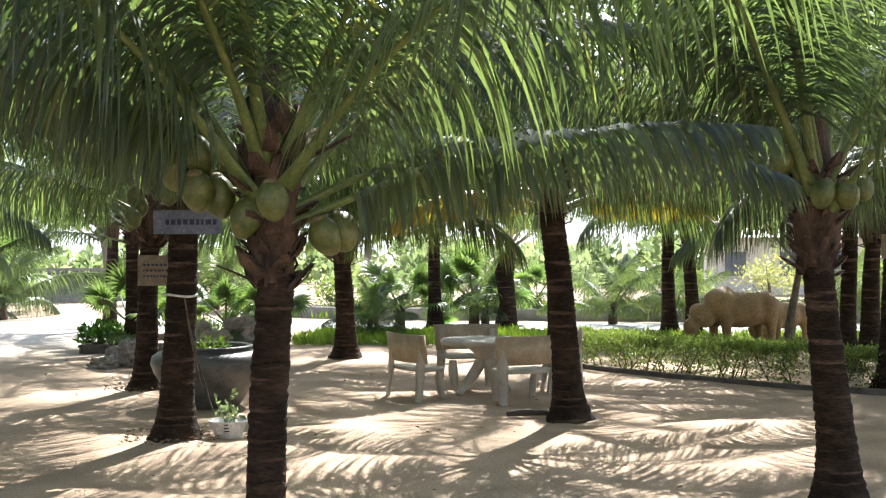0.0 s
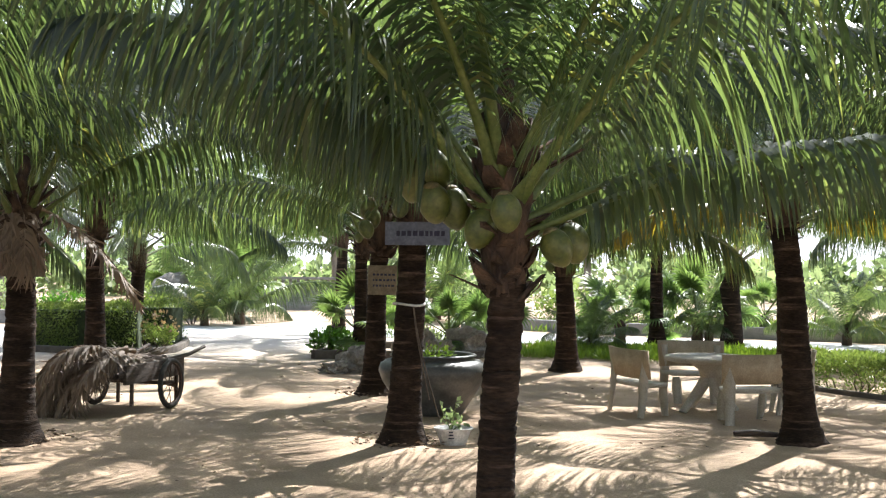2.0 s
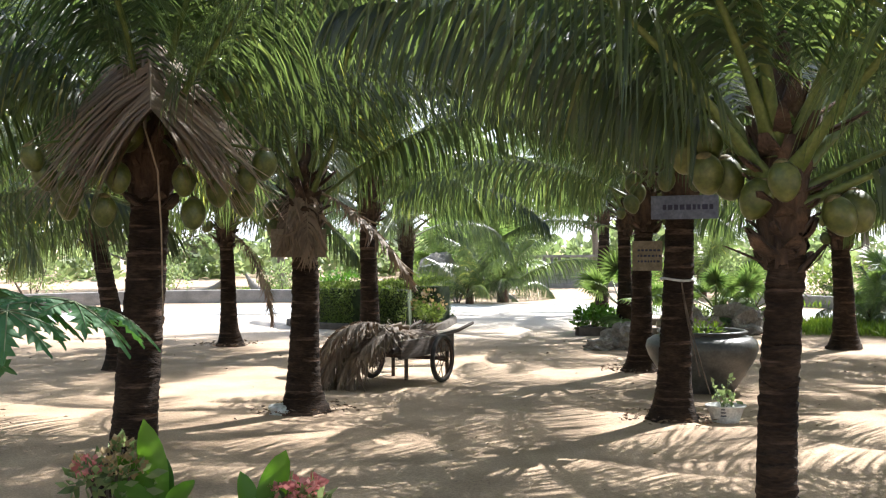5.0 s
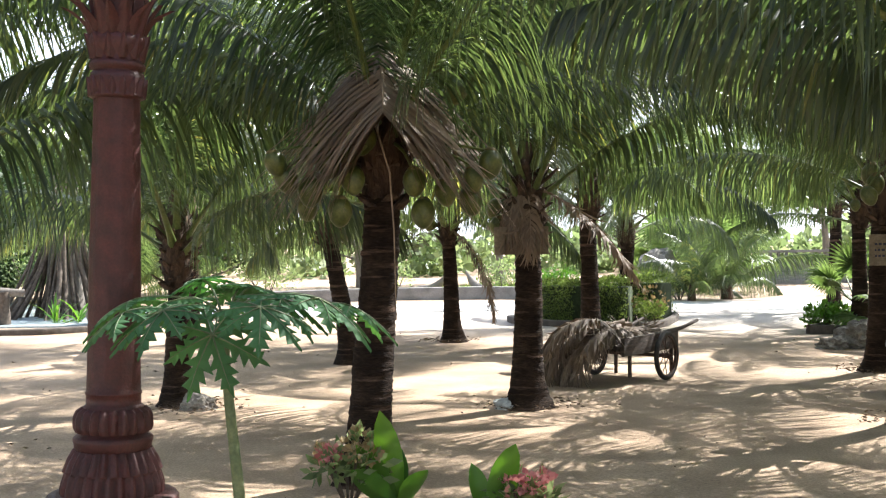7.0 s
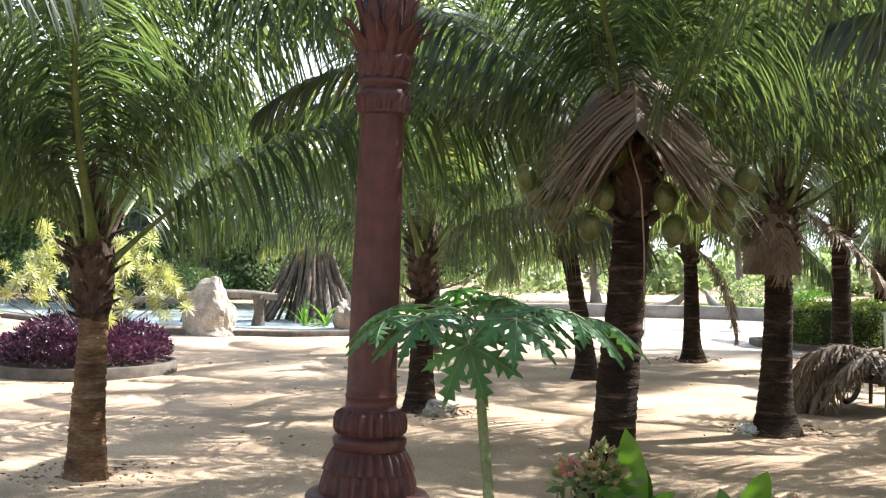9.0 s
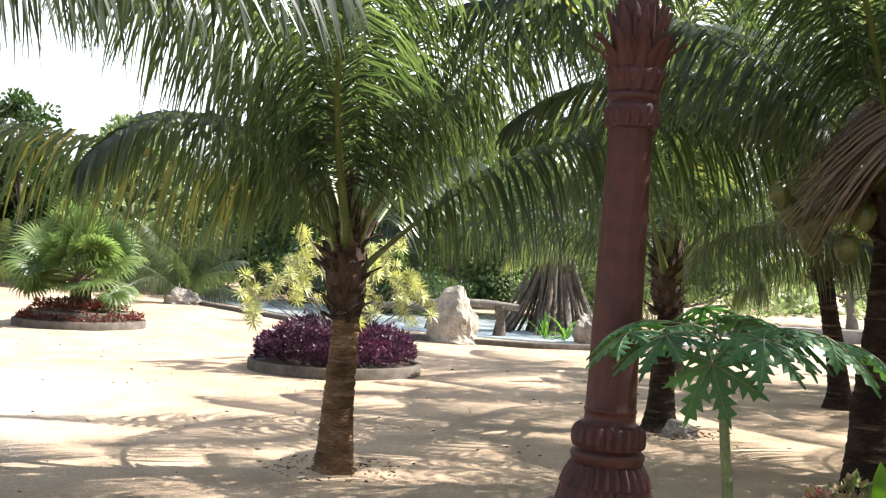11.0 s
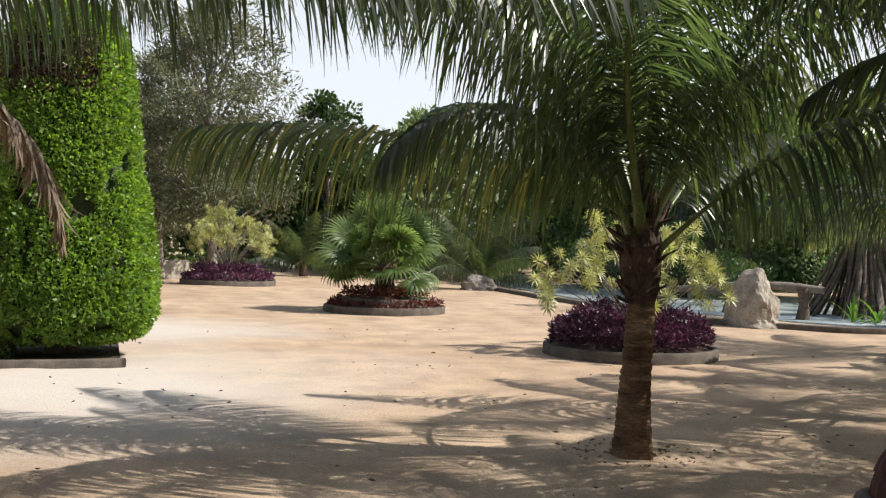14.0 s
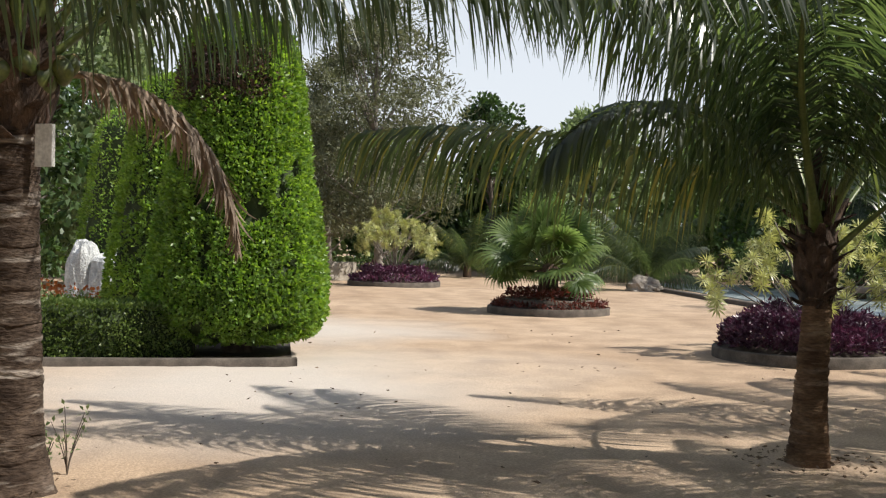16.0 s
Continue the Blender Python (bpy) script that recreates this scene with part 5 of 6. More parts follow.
# ---- handcart ----
def handcart(x, y, rz):
    c = thing("handcart", x, y, 0, rz, "old wooden handcart heaped with dry palm fronds", "cart")
    bm = bmesh.new()
    for k in range(6):
        box_bm(bm, -0.75, 0.75, -0.42 + 0.14 * k + 0.004, -0.42 + 0.14 * (k + 1) - 0.004, 0.46, 0.49, 0.004)
    part("bed", bm, M_WOOD, c)
    for sy in (-0.44, 0.44):
        bm = bmesh.new()
        box_bm(bm, -0.78, 0.78, sy - 0.025, sy + 0.025, 0.40, 0.64, 0.006)
        part("side_board", bm, M_WOOD, c)
        P = np.array([(-0.9, sy * 0.9, 0.52), (0.3, sy * 0.92, 0.62), (1.0, sy * 0.95, 0.66), (1.45, sy * 1.0, 0.74)])
        t = np.linspace(0, 1, 10)
        P = np.stack([np.interp(t, np.linspace(0, 1, 4), P[:, k]) for k in range(3)], 1)
        V, F = tube_data(P, np.interp(t, [0, 1], [0.036, 0.024]), 8)
        child("shaft", np_mesh("shaft", V, F, [M_WOOD]), c)
        for sx in (-0.6, 0.6):
            V, F = tube_data([(sx, sy, -0.02 if sx > 0.5 else 0.12), (sx, sy, 0.4)], [0.03, 0.03], 6)
            child("prop", np_mesh("prop", V, F, [M_WOOD]), c)
    V, F = tube_data([(0.22, -0.62, 0.335), (0.22, 0.62, 0.335)], [0.025, 0.025], 8)
    child("axle", np_mesh("axle", V, F, [M_RUST]), c)
    prof_t = [(0.30 + 0.035 * math.cos(a), 0.035 * math.sin(a)) for a in np.linspace(0, 2 * math.pi, 9)]
    Vt, Ft = lathe(prof_t, 36)
    tyre = np_mesh("tyre", Vt, Ft, [plain("old_rubber", (0.025, 0.023, 0.022), (0.06, 0.055, 0.05), 9, 0.85, 0.4)], smooth=True)
    prof_r = [(0.268, -0.022), (0.275, -0.022), (0.275, 0.022), (0.268, 0.022), (0.268, -0.022)]
    Vr, Fr = lathe(prof_r, 36)
    Vh, Fh = lathe([(0.035, -0.06), (0.04, 0.0), (0.035, 0.06)], 12)
    rim = np_mesh("rim", *join((Vr, Fr), (Vh, Fh)), [M_RUST])
    sp = []
    for k in range(12):
        a = k * math.pi / 6
        sp.append(tube_data([(0.03 * math.cos(a), 0.03 * math.sin(a), 0.03 * (-1) ** k), (0.27 * math.cos(a), 0.27 * math.sin(a), 0)], [0.007, 0.007], 4))
    spokes = np_mesh("spokes", *join(*sp), [M_RUST])
    for sy in (-0.56, 0.56):
        w = child("wheel", rim, c, pose(0.22, sy, 0.335, 90, 0, 0))
        child("tyre", tyre, w)
        child("spokes", spokes, w)
    return c


CART = handcart(-7.03, 13.7, 88)
def load_frond(x, y, z, rz, seed, L, e0, bend, hang, label="dry brown palm frond thrown on the cart"):
    me = frond_mesh("dry_frond", L=L * 0.66, e0=e0, bend=bend, hang=hang, seed=seed, n=60, leaf=1.6, dry=True, power=0.9, start=0.1)
    ob = new("dry_frond", me)
    ob.matrix_basis = pose(x, y, z, 0, 0, rz)
    return tagged(ob, label, "palm frond", "dry fronds on the cart")


load_frond(-6.80, 13.5, 0.78, 236, 5, 2.1, 10, 84, 0.9)
load_frond(-7.05, 13.5, 0.76, 222, 6, 2.0, 4, 80, 0.9)
load_frond(-6.95, 13.7, 0.72, 210, 7, 1.8, 8, 76, 0.9)
load_frond(-7.1, 13.3, 0.64, 75, 8, 1.6, 10, 16, 0.25)
load_frond(-6.8, 13.5, 0.64, 255, 9, 1.2, 25, 80, 0.6)
load_frond(-7.3, 13.5, 0.64, 190, 10, 1.1, 40, 90, 0.5)
load_frond(-6.85, 13.4, 0.80, 246, 11, 1.9, 8, 92, 0.9)
load_frond(-6.7, 13.4, 0.66, 245, 12, 1.5, 30, 84, 0.6)
load_frond(-7.10, 13.3, 0.74, 230, 13, 2.0, -4, 70, 0.9)
load_frond(-6.95, 13.3, 0.74, 232, 14, 1.7, 38, 96, 0.7)
load_frond(-7.15, 13.2, 0.70, 214, 15, 1.8, 0, 70, 0.8)
load_frond(-7.3, 13.0, 0.66, 62, 16, 1.5, 14, 26, 0.3)
load_frond(-6.8, 13.1, 0.66, 98, 17, 1.4, 16, 30, 0.3)

# ---- bull statues ----
def bull(x, y, rz, k, label):
    bm = bmesh.new()
    def ball(cx, cy, cz, rx, ry, rz_, tilt=0):
        bmesh.ops.create_uvsphere(bm, u_segments=20, v_segments=12, radius=1.0, matrix=Matrix.Translation((cx, cy, cz)) @ pose(0, 0, 0, 0, tilt, 0) @ Matrix.Diagonal((rx, ry, rz_, 1)))
    def limb(a, b, r0, r1):
        d = Vector(b) - Vector(a)
        m = Matrix.Translation((Vector(a) + Vector(b)) / 2) @ d.to_track_quat('Z', 'Y').to_matrix().to_4x4()
        bmesh.ops.create_cone(bm, cap_ends=True, segments=12, radius1=r0, radius2=r1, depth=d.length, matrix=m)
    ball(0, 0, 0.82, 0.72, 0.34, 0.36)
    ball(-0.45, 0, 0.92, 0.36, 0.30, 0.34)
    ball(-0.35, 0, 1.14, 0.2, 0.13, 0.16)
    ball(0.5, 0, 0.86, 0.34, 0.32, 0.34)
    ball(-0.85, 0, 0.72, 0.30, 0.17, 0.22, 35)
    ball(-1.08, 0, 0.45, 0.24, 0.12, 0.15, 60)
    for sx, sy in ((-0.5, 0.17), (-0.42, -0.17), (0.52, 0.17), (0.6, -0.17)):
        limb((sx, sy, 0.75), (sx + 0.02, sy, 0.35), 0.15, 0.085)
        limb((sx + 0.02, sy, 0.38), (sx, sy, -0.02), 0.08, 0.085)
    for sy in (-1, 1):
        limb((-1.0, 0.1 * sy, 0.62), (-1.02, 0.34 * sy, 0.78), 0.045, 0.012)
    limb((0.80, 0, 1.0), (0.92, 0, 0.5), 0.035, 0.02)
    me = to_mesh("bull_statue", bm, M_STATUE, True)
    ob = new("bull_statue", me)
    md = ob.modifiers.new("remesh", 'REMESH')
    md.mode, md.voxel_size, md.use_smooth_shade = 'VOXEL', 0.035, True
    sm = ob.modifiers.new("smooth", 'SMOOTH')
    sm.iterations, sm.factor = 6, 0.6
    ob.matrix_basis = pose(x, y, 0, 0, 0, rz) @ Matrix.Scale(k, 4)
    return tagged(ob, label, "statue", "bull statues")


bull(6.0, 22.3, 18, 1.02, "ochre painted cement bull statue grazing")
bull(7.25, 23.5, 30, 0.8, "smaller ochre painted cement bull statue")
tree(6.75, 21.2, 3.4, 0.9, M_MIDLEAF, 61, n=14, per=50, size=0.12, trunk=0.10, first=0.6, label="thin forked tree before the bull statues")

# ---- topiaries ----
def topiary(x, y, h, r, seed, label, n=90000, brown=True, rz=0, size=0.078):
    e = thing("topiary", x, y, 0, rz, label, "topiary", "clipped topiaries")
    prof = [(0.5, 0.045), (0.84, 0.065), (1.0, 0.125), (0.98, 0.22), (0.90, 0.36), (0.80, 0.52), (0.72, 0.68), (0.66, 0.82), (0.58, 0.92), (0.40, 0.98), (0.0, 1.0)]
    rn = np.random.RandomState(seed)
    pr = np.array([(a * r, b * h) for a, b in prof])
    seg = np.linalg.norm(np.diff(pr, axis=0), axis=1) * (pr[:-1, 0] + pr[1:, 0])
    cum = np.concatenate([[0], np.cumsum(seg)]) / seg.sum()
    u = rn.rand(n)
    R = np.interp(u, cum, pr[:, 0])
    Z = np.interp(u, cum, pr[:, 1])
    A = rn.uniform(0, 2 * np.pi, n)
    wob = np.array([noise.noise((math.cos(a) * 2.2, math.sin(a) * 2.2, z * 1.6 + seed)) + 0.6 * noise.noise((math.cos(a) * 6, math.sin(a) * 6, z * 5 + seed)) for a, z in zip(A, Z)])
    R = R * (1 + 0.06 * wob) + rn.normal(0, 0.025, n)
    thin = wob < -0.46
    P = np.stack([R * np.cos(A), R * np.sin(A), Z], 1)
    D = np.stack([np.cos(A), np.sin(A), np.full(n, 0.45)], 1)
    dead = (np.abs(Z / h - 0.82 + 0.06 * wob + rn.normal(0, 0.02, n)) < 0.075) & (np.cos(A + 0.25) > 0.5 + 0.5 * wob + rn.normal(0, 0.14, n)) & (wob > -0.3) if brown else np.zeros(n, bool)
    keep = ~thin & ~dead
    V, F = leaves(P[keep], D[keep], size, 0.55, seed, 0.8)
    child("foliage", np_mesh("foliage", V, F, [M_TOPIARY]), e)
    if dead.any():
        V, F = leaves(P[dead], D[dead], size, 0.4, seed, 0.9)
        child("withered_patch", np_mesh("withered_patch", V, F, [M_BROWNLEAF]), e, None, "withered brown leaves")
    # solid dark shell: the shade between the leaves, put in as colour
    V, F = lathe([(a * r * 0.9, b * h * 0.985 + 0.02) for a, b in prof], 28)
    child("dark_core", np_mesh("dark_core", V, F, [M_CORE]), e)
    V, F = lathe([(0.3, -0.03), (0.24, 0.1), (0.2, h * 0.09)], 12)
    child("trunk", np_mesh("trunk", V, F, [M_TWIG]), e)
    return e


topiary(-17.1, -1.72, 5.2, 1.36, 1, "tall clipped green topiary with a withered brown patch", rz=-12)
topiary(-21.6, -3.3, 4.9, 1.35, 2, "tall clipped green topiary in a row", 30000, False, size=0.09)
topiary(-27.0, -5.15, 4.8, 1.4, 3, "tall dark green clipped topiary in a row", 12000, False, size=0.1)
strip_wall("kerb", [(-15.9, -0.75), (-15.75, -1.5), (-15.65, -2.6), (-15.6, -4.2), (-15.6, -7.0)], 0.14, 0.10, M_KERB, "dark stone kerb along a planting bed", "kerb", "structure")
strip_wall("planting_bed", [(-17.3, -0.9), (-17.2, -2.6), (-17.1, -7)], 2.7, 0.05, M_SOIL, "dark soil of a planting bed", "soil", "structure")
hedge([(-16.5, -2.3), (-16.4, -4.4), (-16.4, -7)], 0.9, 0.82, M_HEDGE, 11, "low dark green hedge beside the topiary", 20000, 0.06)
rock(-25.2, -5.9, 0.9, 0.9, 1.75, M_PALEROCK, 4, "upright pale grey stone among red flowers", rough=0.18)
rock(-25.1, -5.3, 1.2, 1.2, 1.45, M_PALEROCK, 6, "low pale grey stone among red flowers", rough=0.18)
for _k, (_x, _y) in enumerate(((-22.9, -5.6), (-22.6, -4.7), (-22.7, -6.3), (-26, -7.2))):
    shrub(_x, _y, 0.6, 0.75, M_MIDLEAF, 70 + _k, 700, 0.07, label="low shrub with orange-red flowers", flower=M_ORANGE, group="flowering shrubs")

# ---- round beds ----
def round_bed(x, y, r, mat, seed, label, tiers=2, n=2600, size=0.16, plants_h=0.4):
    e = thing("flower_bed", x, y, 0, 0, label, "flower bed", "round flower beds")
    ring_kerb(e, r - 0.10, r, -0.05, 0.17, M_KERB)
    V, F = lathe([(0.0, 0.22), (r * 0.6, 0.2), (r - 0.08, 0.12)], 32)
    child("soil", np_mesh("soil", V, F, [M_SOIL]), e)
    if tiers > 1:
        ring_kerb(e, r * 0.68, r * 0.68 + 0.1, 0.1, 0.36, M_KERB, "inner_kerb")
        V, F = lathe([(0.0, 0.42), (r * 0.4, 0.4), (r * 0.69, 0.33)], 32)
        child("inner_soil", np_mesh("inner_soil", V, F, [M_SOIL]), e)
    rn = np.random.RandomState(seed)
    q, a = np.sqrt(rn.rand(n)) * (r - 0.12), rn.uniform(0, 6.283, n)
    base = np.where(q < r * 0.68, 0.36 if tiers > 1 else 0.24, 0.14)
    hh = plants_h * (0.75 + 0.35 * np.array([noise.noise((qq * math.cos(aa) * 1.6, qq * math.sin(aa) * 1.6, seed)) for qq, aa in zip(q, a)]))
    dome = (1 - (q / r) ** 4) * 0.6 + 0.4
    P = np.stack([q * np.cos(a), q * np.sin(a), base + hh * dome * rn.uniform(0.2, 1, n)], 1)
    D = np.stack([np.cos(a) * 0.7, np.sin(a) * 0.7, np.full(n, 0.5)], 1)
    V, F = leaves(P, D, size, 0.28, seed, 0.8)
    child("bedding", np_mesh("bedding", V, F, [mat]), e)
    return e


round_bed(-17.4, 7.46, 1.48, M_PURPLE, 1, "round kerbed bed full of purple foliage", 1, 15000, 0.105, 0.78)
round_bed(-27.4, 5.08, 1.55, M_REDLEAF, 2, "two-tier round bed with dark red bedding plants", 2, 2200, 0.15, 0.3)
round_bed(-41.1, 1.78, 1.75, M_PURPLE, 3, "two-tier round bed with purple foliage", 2, 3000, 0.2, 0.45)
fan_palm(-27.4, 5.08, 0.36, 0.85, 1.3, 50, 5, "spreading green fan palm in a round bed", r=0.22)

def rosette_mesh():
    rn = np.random.RandomState(4)
    V, F = [], []
    for i in range(34):
        a = i * 2.4
        el = 1.3 - 2.0 * i / 34
        d = np.array([math.cos(a) * math.cos(el), math.sin(a) * math.cos(el), math.sin(el)])
        s = np.array([-math.sin(a), math.cos(a), 0])
        b = len(V)
        V += [d * 0.02, d * 0.11 + s * 0.018, d * 0.22 + np.array([0, 0, -0.03]), d * 0.11 - s * 0.018]
        F.append((b, b + 1, b + 2, b + 3))
    return np.array(V), np.array(F)


def lime_bush(x, y, z, h, spread, n, seed, label):
    e = thing("lime_shrub", x, y, z, 0, label, "shrub", "lime green shrubs")
    rn = random.Random(seed)
    RV, RF = rosette_mesh()
    pieces, ros = [], []
    for i in range(n):
        a, q = rn.uniform(0, 6.28), math.sqrt(rn.random())
        top = h * (1 - 0.38 * q) * rn.uniform(0.62, 1.05)
        c = np.array([spread * q * math.cos(a), spread * q * math.sin(a), top])
        t = np.linspace(0, 1, 6)[:, None]
        m = np.array([0.05 * math.cos(a), 0.05 * math.sin(a), -0.05]) * (1 - t) + c * t
        m[:, :2] *= (0.5 + 0.5 * t)
        pieces.append(tube_data(m, np.interp(t[:, 0], [0, 1], [0.018, 0.008]), 5))
        for k in range(4):
            rot = np.array(pose(0, 0, 0, rn.uniform(-50, 50), rn.uniform(-50, 50), rn.uniform(0, 360)).to_3x3())
            cc = c + np.array([rn.uniform(-0.26, 0.26), rn.uniform(-0.26, 0.26), -0.15 * k])
            ros.append((RV @ rot.T * rn.uniform(0.75, 1.0) + cc, RF))
    for V, F in pieces:
        child("stem", np_mesh("stem", V, F, [M_GREYBARK]), e)
    child("rosette_foliage", np_mesh("rosette_foliage", *join(*ros), [M_LIME]), e)
    return e


lime_bush(-17.6, 7.7, 0.2, 2.55, 1.75, 26, 3, "airy lime green shrub rising from the purple bed")
lime_bush(-41.1, 1.8, 0.35, 2.9, 1.6, 44, 4, "lime green shrub rising from a purple bed")

# ---- pool edge, rocks and log benches ----
strip_wall("pool_kerb", [(-46, 12.3), (-39, 11.6), (-30, 11.9), (-24.3, 12.6), (-22.2, 14.6), (-21.4, 17.2), (-22.2, 21), (-24, 26)], 0.3, 0.12, M_KERB, "low dark kerb round a shallow pool", "kerb", "structure")
strip_wall("pool", [(-46, 18), (-39, 17.6), (-31, 17.8), (-27, 19.5), (-26.6, 23)], 9.6, 0.03, M_WATER, "pale shallow pool floor behind a kerb", "pool", "structure")
rock(-23.75, 13.35, 1.5, 1.1, 1.25, M_TANROCK, 21, "upright pale tan boulder at the pool edge", rough=0.24)
rock(-23.4, 17.3, 0.9, 0.8, 0.75, M_ROCK, 8, "grey boulder beside the pool")
rock(-39.5, 10.9, 1.25, 1.2, 0.5, M_ROCK, 9, "squat grey stone planter block")
strip_wall("stone_wall", [(-44.6, -0.9), (-45.2, 0.3)], 0.5, 0.75, M_TANROCK, "short tan stone wall", "wall", "structure")


def log_bench(x, y, rz, L, z, label, props=2):
    e = thing("log_bench", x, y, 0, rz, label, "bench", "log benches")
    t = np.linspace(-0.5, 0.5, 9)
    P = np.stack([t * L, 0.05 * np.sin(7 * t), z + 0.04 * np.cos(5 * t)], 1)
    V, F = tube_data(P, 0.11 + 0.015 * np.sin(9 * t), 10)
    child("log", np_mesh("log", V, F, [M_GREYBARK], smooth=True), e)
    for k in range(props):
        u = -L * 0.3 + k * L * 0.6 / max(1, props - 1)
        V, F = tube_data([(u, 0, -0.05), (u + 0.03, 0, z * 0.5), (u, 0, z)], [0.2, 0.13, 0.16], 9)
        child("support", np_mesh("support", V, F, [M_TWIG], smooth=True), e)
    return e


log_bench(-26.0, 15.2, 55, 2.6, 0.85, "grey log seat on dark stump supports by the pool")
log_bench(-28.5, 14.2, 62, 3.2, 0.62, "pale log rail on stump supports by the pool")


def banyan(x, y, seed):
    e = thing("banyan_tree", x, y, 0, 0, "banyan with a skirt of hanging grey roots", "tree")
    rn = random.Random(seed)
    for k in range(60):
        a = rn.uniform(0, 6.28)
        r0 = rn.uniform(0.2, 1.6)
        t = np.linspace(0, 1, 7)
        q = (1 - t) ** rn.uniform(1.2, 3.2)
        P = np.stack([math.cos(a + 0.2 * t[0]) * (0.25 + r0 * q), math.sin(a) * (0.25 + r0 * q), -0.05 + t * 4.2], 1)
        V, F = tube_data(P, np.interp(t, [0, 1], [0.065, 0.035]) * rn.uniform(0.5, 1.3), 6)
        child("root", np_mesh("root", V, F, [M_TWIG], smooth=True), e)
    V, F = tube_data([(0, 0, -0.05), (0, 0, 2), (0.1, 0, 4.5)], [0.6, 0.42, 0.3], 12)
    child("trunk", np_mesh("trunk", V, F, [M_GREYBARK], smooth=True), e)
    cs = [(rn.uniform(-3, 3), rn.uniform(-3, 3), rn.uniform(3.2, 6.5)) for _ in range(60)]
    V, F = clumps(cs, 0.8, 110, 0.17, seed, 0.5)
    child("crown", np_mesh("crown", V, F, [M_DARKLEAF]), e)
    return e


banyan(-26.9, 18.6, 3)
strap_plant(-24.6, 17.4, 1.1, 16, 3, "clump of green strap leaves by the pool", group="strap-leaved plants")
strap_plant(-24.9, 16.9, 0.9, 14, 4, "clump of green strap leaves by the pool", group="strap-leaved plants")

# ---- roads, walls and kerbs to the north ----
strip_wall("road", [(18, 27.5), (9, 28.9), (3, 29.8), (-2.5, 30.4), (-9, 32.0), (-16, 29.5), (-21, 26), (-23.0, 21)], 4.2, 0.006, M_ROAD, "pale grey concrete road in full sun", "road", "structure")
strip_wall("low_wall", [(18, 30.6), (9, 32.0), (3, 33.0), (-2.5, 34.0), (-6.5, 36)], 0.3, 0.34, M_WALL, "low grey wall along the road", "wall", "structure")
strip_wall("low_wall", [(-18.6, 31.6), (-21.5, 31.6), (-25.0, 28.6), (-27.0, 25.0)], 0.35, 0.42, M_WALL, "low grey wall along the road", "wall", "structure")
strip_wall("kerb", [(-14.6, 22.6), (-13.9, 21.8), (-12.2, 21.6), (-10.7, 21.7), (-10.5, 22.6), (-11.4, 25.4), (-13.4, 25.6), (-14.6, 24.2), (-14.6, 22.6)], 0.16, 0.14, M_KERB, "dark kerb round a hedge island", "kerb", "structure")
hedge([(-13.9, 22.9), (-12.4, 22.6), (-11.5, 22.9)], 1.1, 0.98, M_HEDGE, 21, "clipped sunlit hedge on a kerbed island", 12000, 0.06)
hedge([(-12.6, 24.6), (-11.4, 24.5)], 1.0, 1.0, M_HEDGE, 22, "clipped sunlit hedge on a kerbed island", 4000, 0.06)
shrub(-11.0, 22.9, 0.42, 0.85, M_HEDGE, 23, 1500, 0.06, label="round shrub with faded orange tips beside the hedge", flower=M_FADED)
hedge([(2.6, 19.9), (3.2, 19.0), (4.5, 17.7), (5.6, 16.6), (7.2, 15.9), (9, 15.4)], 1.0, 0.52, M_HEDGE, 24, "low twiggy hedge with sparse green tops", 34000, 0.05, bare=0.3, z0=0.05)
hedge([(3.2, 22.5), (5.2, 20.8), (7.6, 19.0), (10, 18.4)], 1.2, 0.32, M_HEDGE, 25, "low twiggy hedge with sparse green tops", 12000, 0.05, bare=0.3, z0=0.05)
strip_wall("kerb", [(2.2, 19.6), (2.7, 18.7), (4.1, 17.1), (5.3, 15.9), (7.0, 15.1), (9, 14.6)], 0.12, 0.07, M_KERB, "low kerb before a twiggy hedge", "kerb", "structure")


def grass(x0, x1, y0, y1, n, seed, hgt, label):
    rn = np.random.RandomState(seed)
    P = np.stack([rn.uniform(x0, x1, n), rn.uniform(y0, y1, n), np.zeros(n) - 0.01], 1)
    k = np.array([noise.noise((p[0] * 0.7, p[1] * 0.7, seed)) for p in P]) > -0.25
    V, F = leaves(P[k], np.tile([0, 0, 1.0], (k.sum(), 1)), hgt, 0.14, seed, 0.4)
    return tagged(new("grass", np_mesh("grass", V, F, [M_GRASS])), label, "grass", kind="stuff")


grass(-3.2, 3.6, 23.6, 27.2, 9000, 1, 0.26, "bright green sunlit grass behind the table")
grass(3.0, 14, 22.0, 27.0, 9000, 2, 0.2, "bright green sunlit grass behind the hedge")
grass(-26, -18, 31.8, 40, 9000, 3, 0.3, "bright grass and herbs behind the wall")
grass(-4, 16, 33.6, 44, 12000, 4, 0.3, "bright grass and herbs behind the wall")

# planter island near the jar
strip_wall("kerb", [(-7.2, 22.3), (-5.8, 22.75), (-4.0, 23.2), (-3.6, 24.6), (-5.2, 26.2), (-7.0, 25.2), (-7.2, 22.3)], 0.16, 0.16, M_KERB, "dark kerb round a planted island", "kerb", "structure")
fan_palm(-6.6, 23.6, 0.02, 0.5, 1.15, 16, 7, "small bright fan palm in a kerbed island", "small fan palms", 0.1)
fan_palm(-4.7, 24.2, 0.02, 0.45, 0.9, 12, 8, "small bright fan palm in a kerbed island", "small fan palms", 0.09)
fan_palm(-4.0, 25.0, 0.02, 0.5, 0.9, 12, 9, "small bright fan palm in a kerbed island", "small fan palms", 0.09)
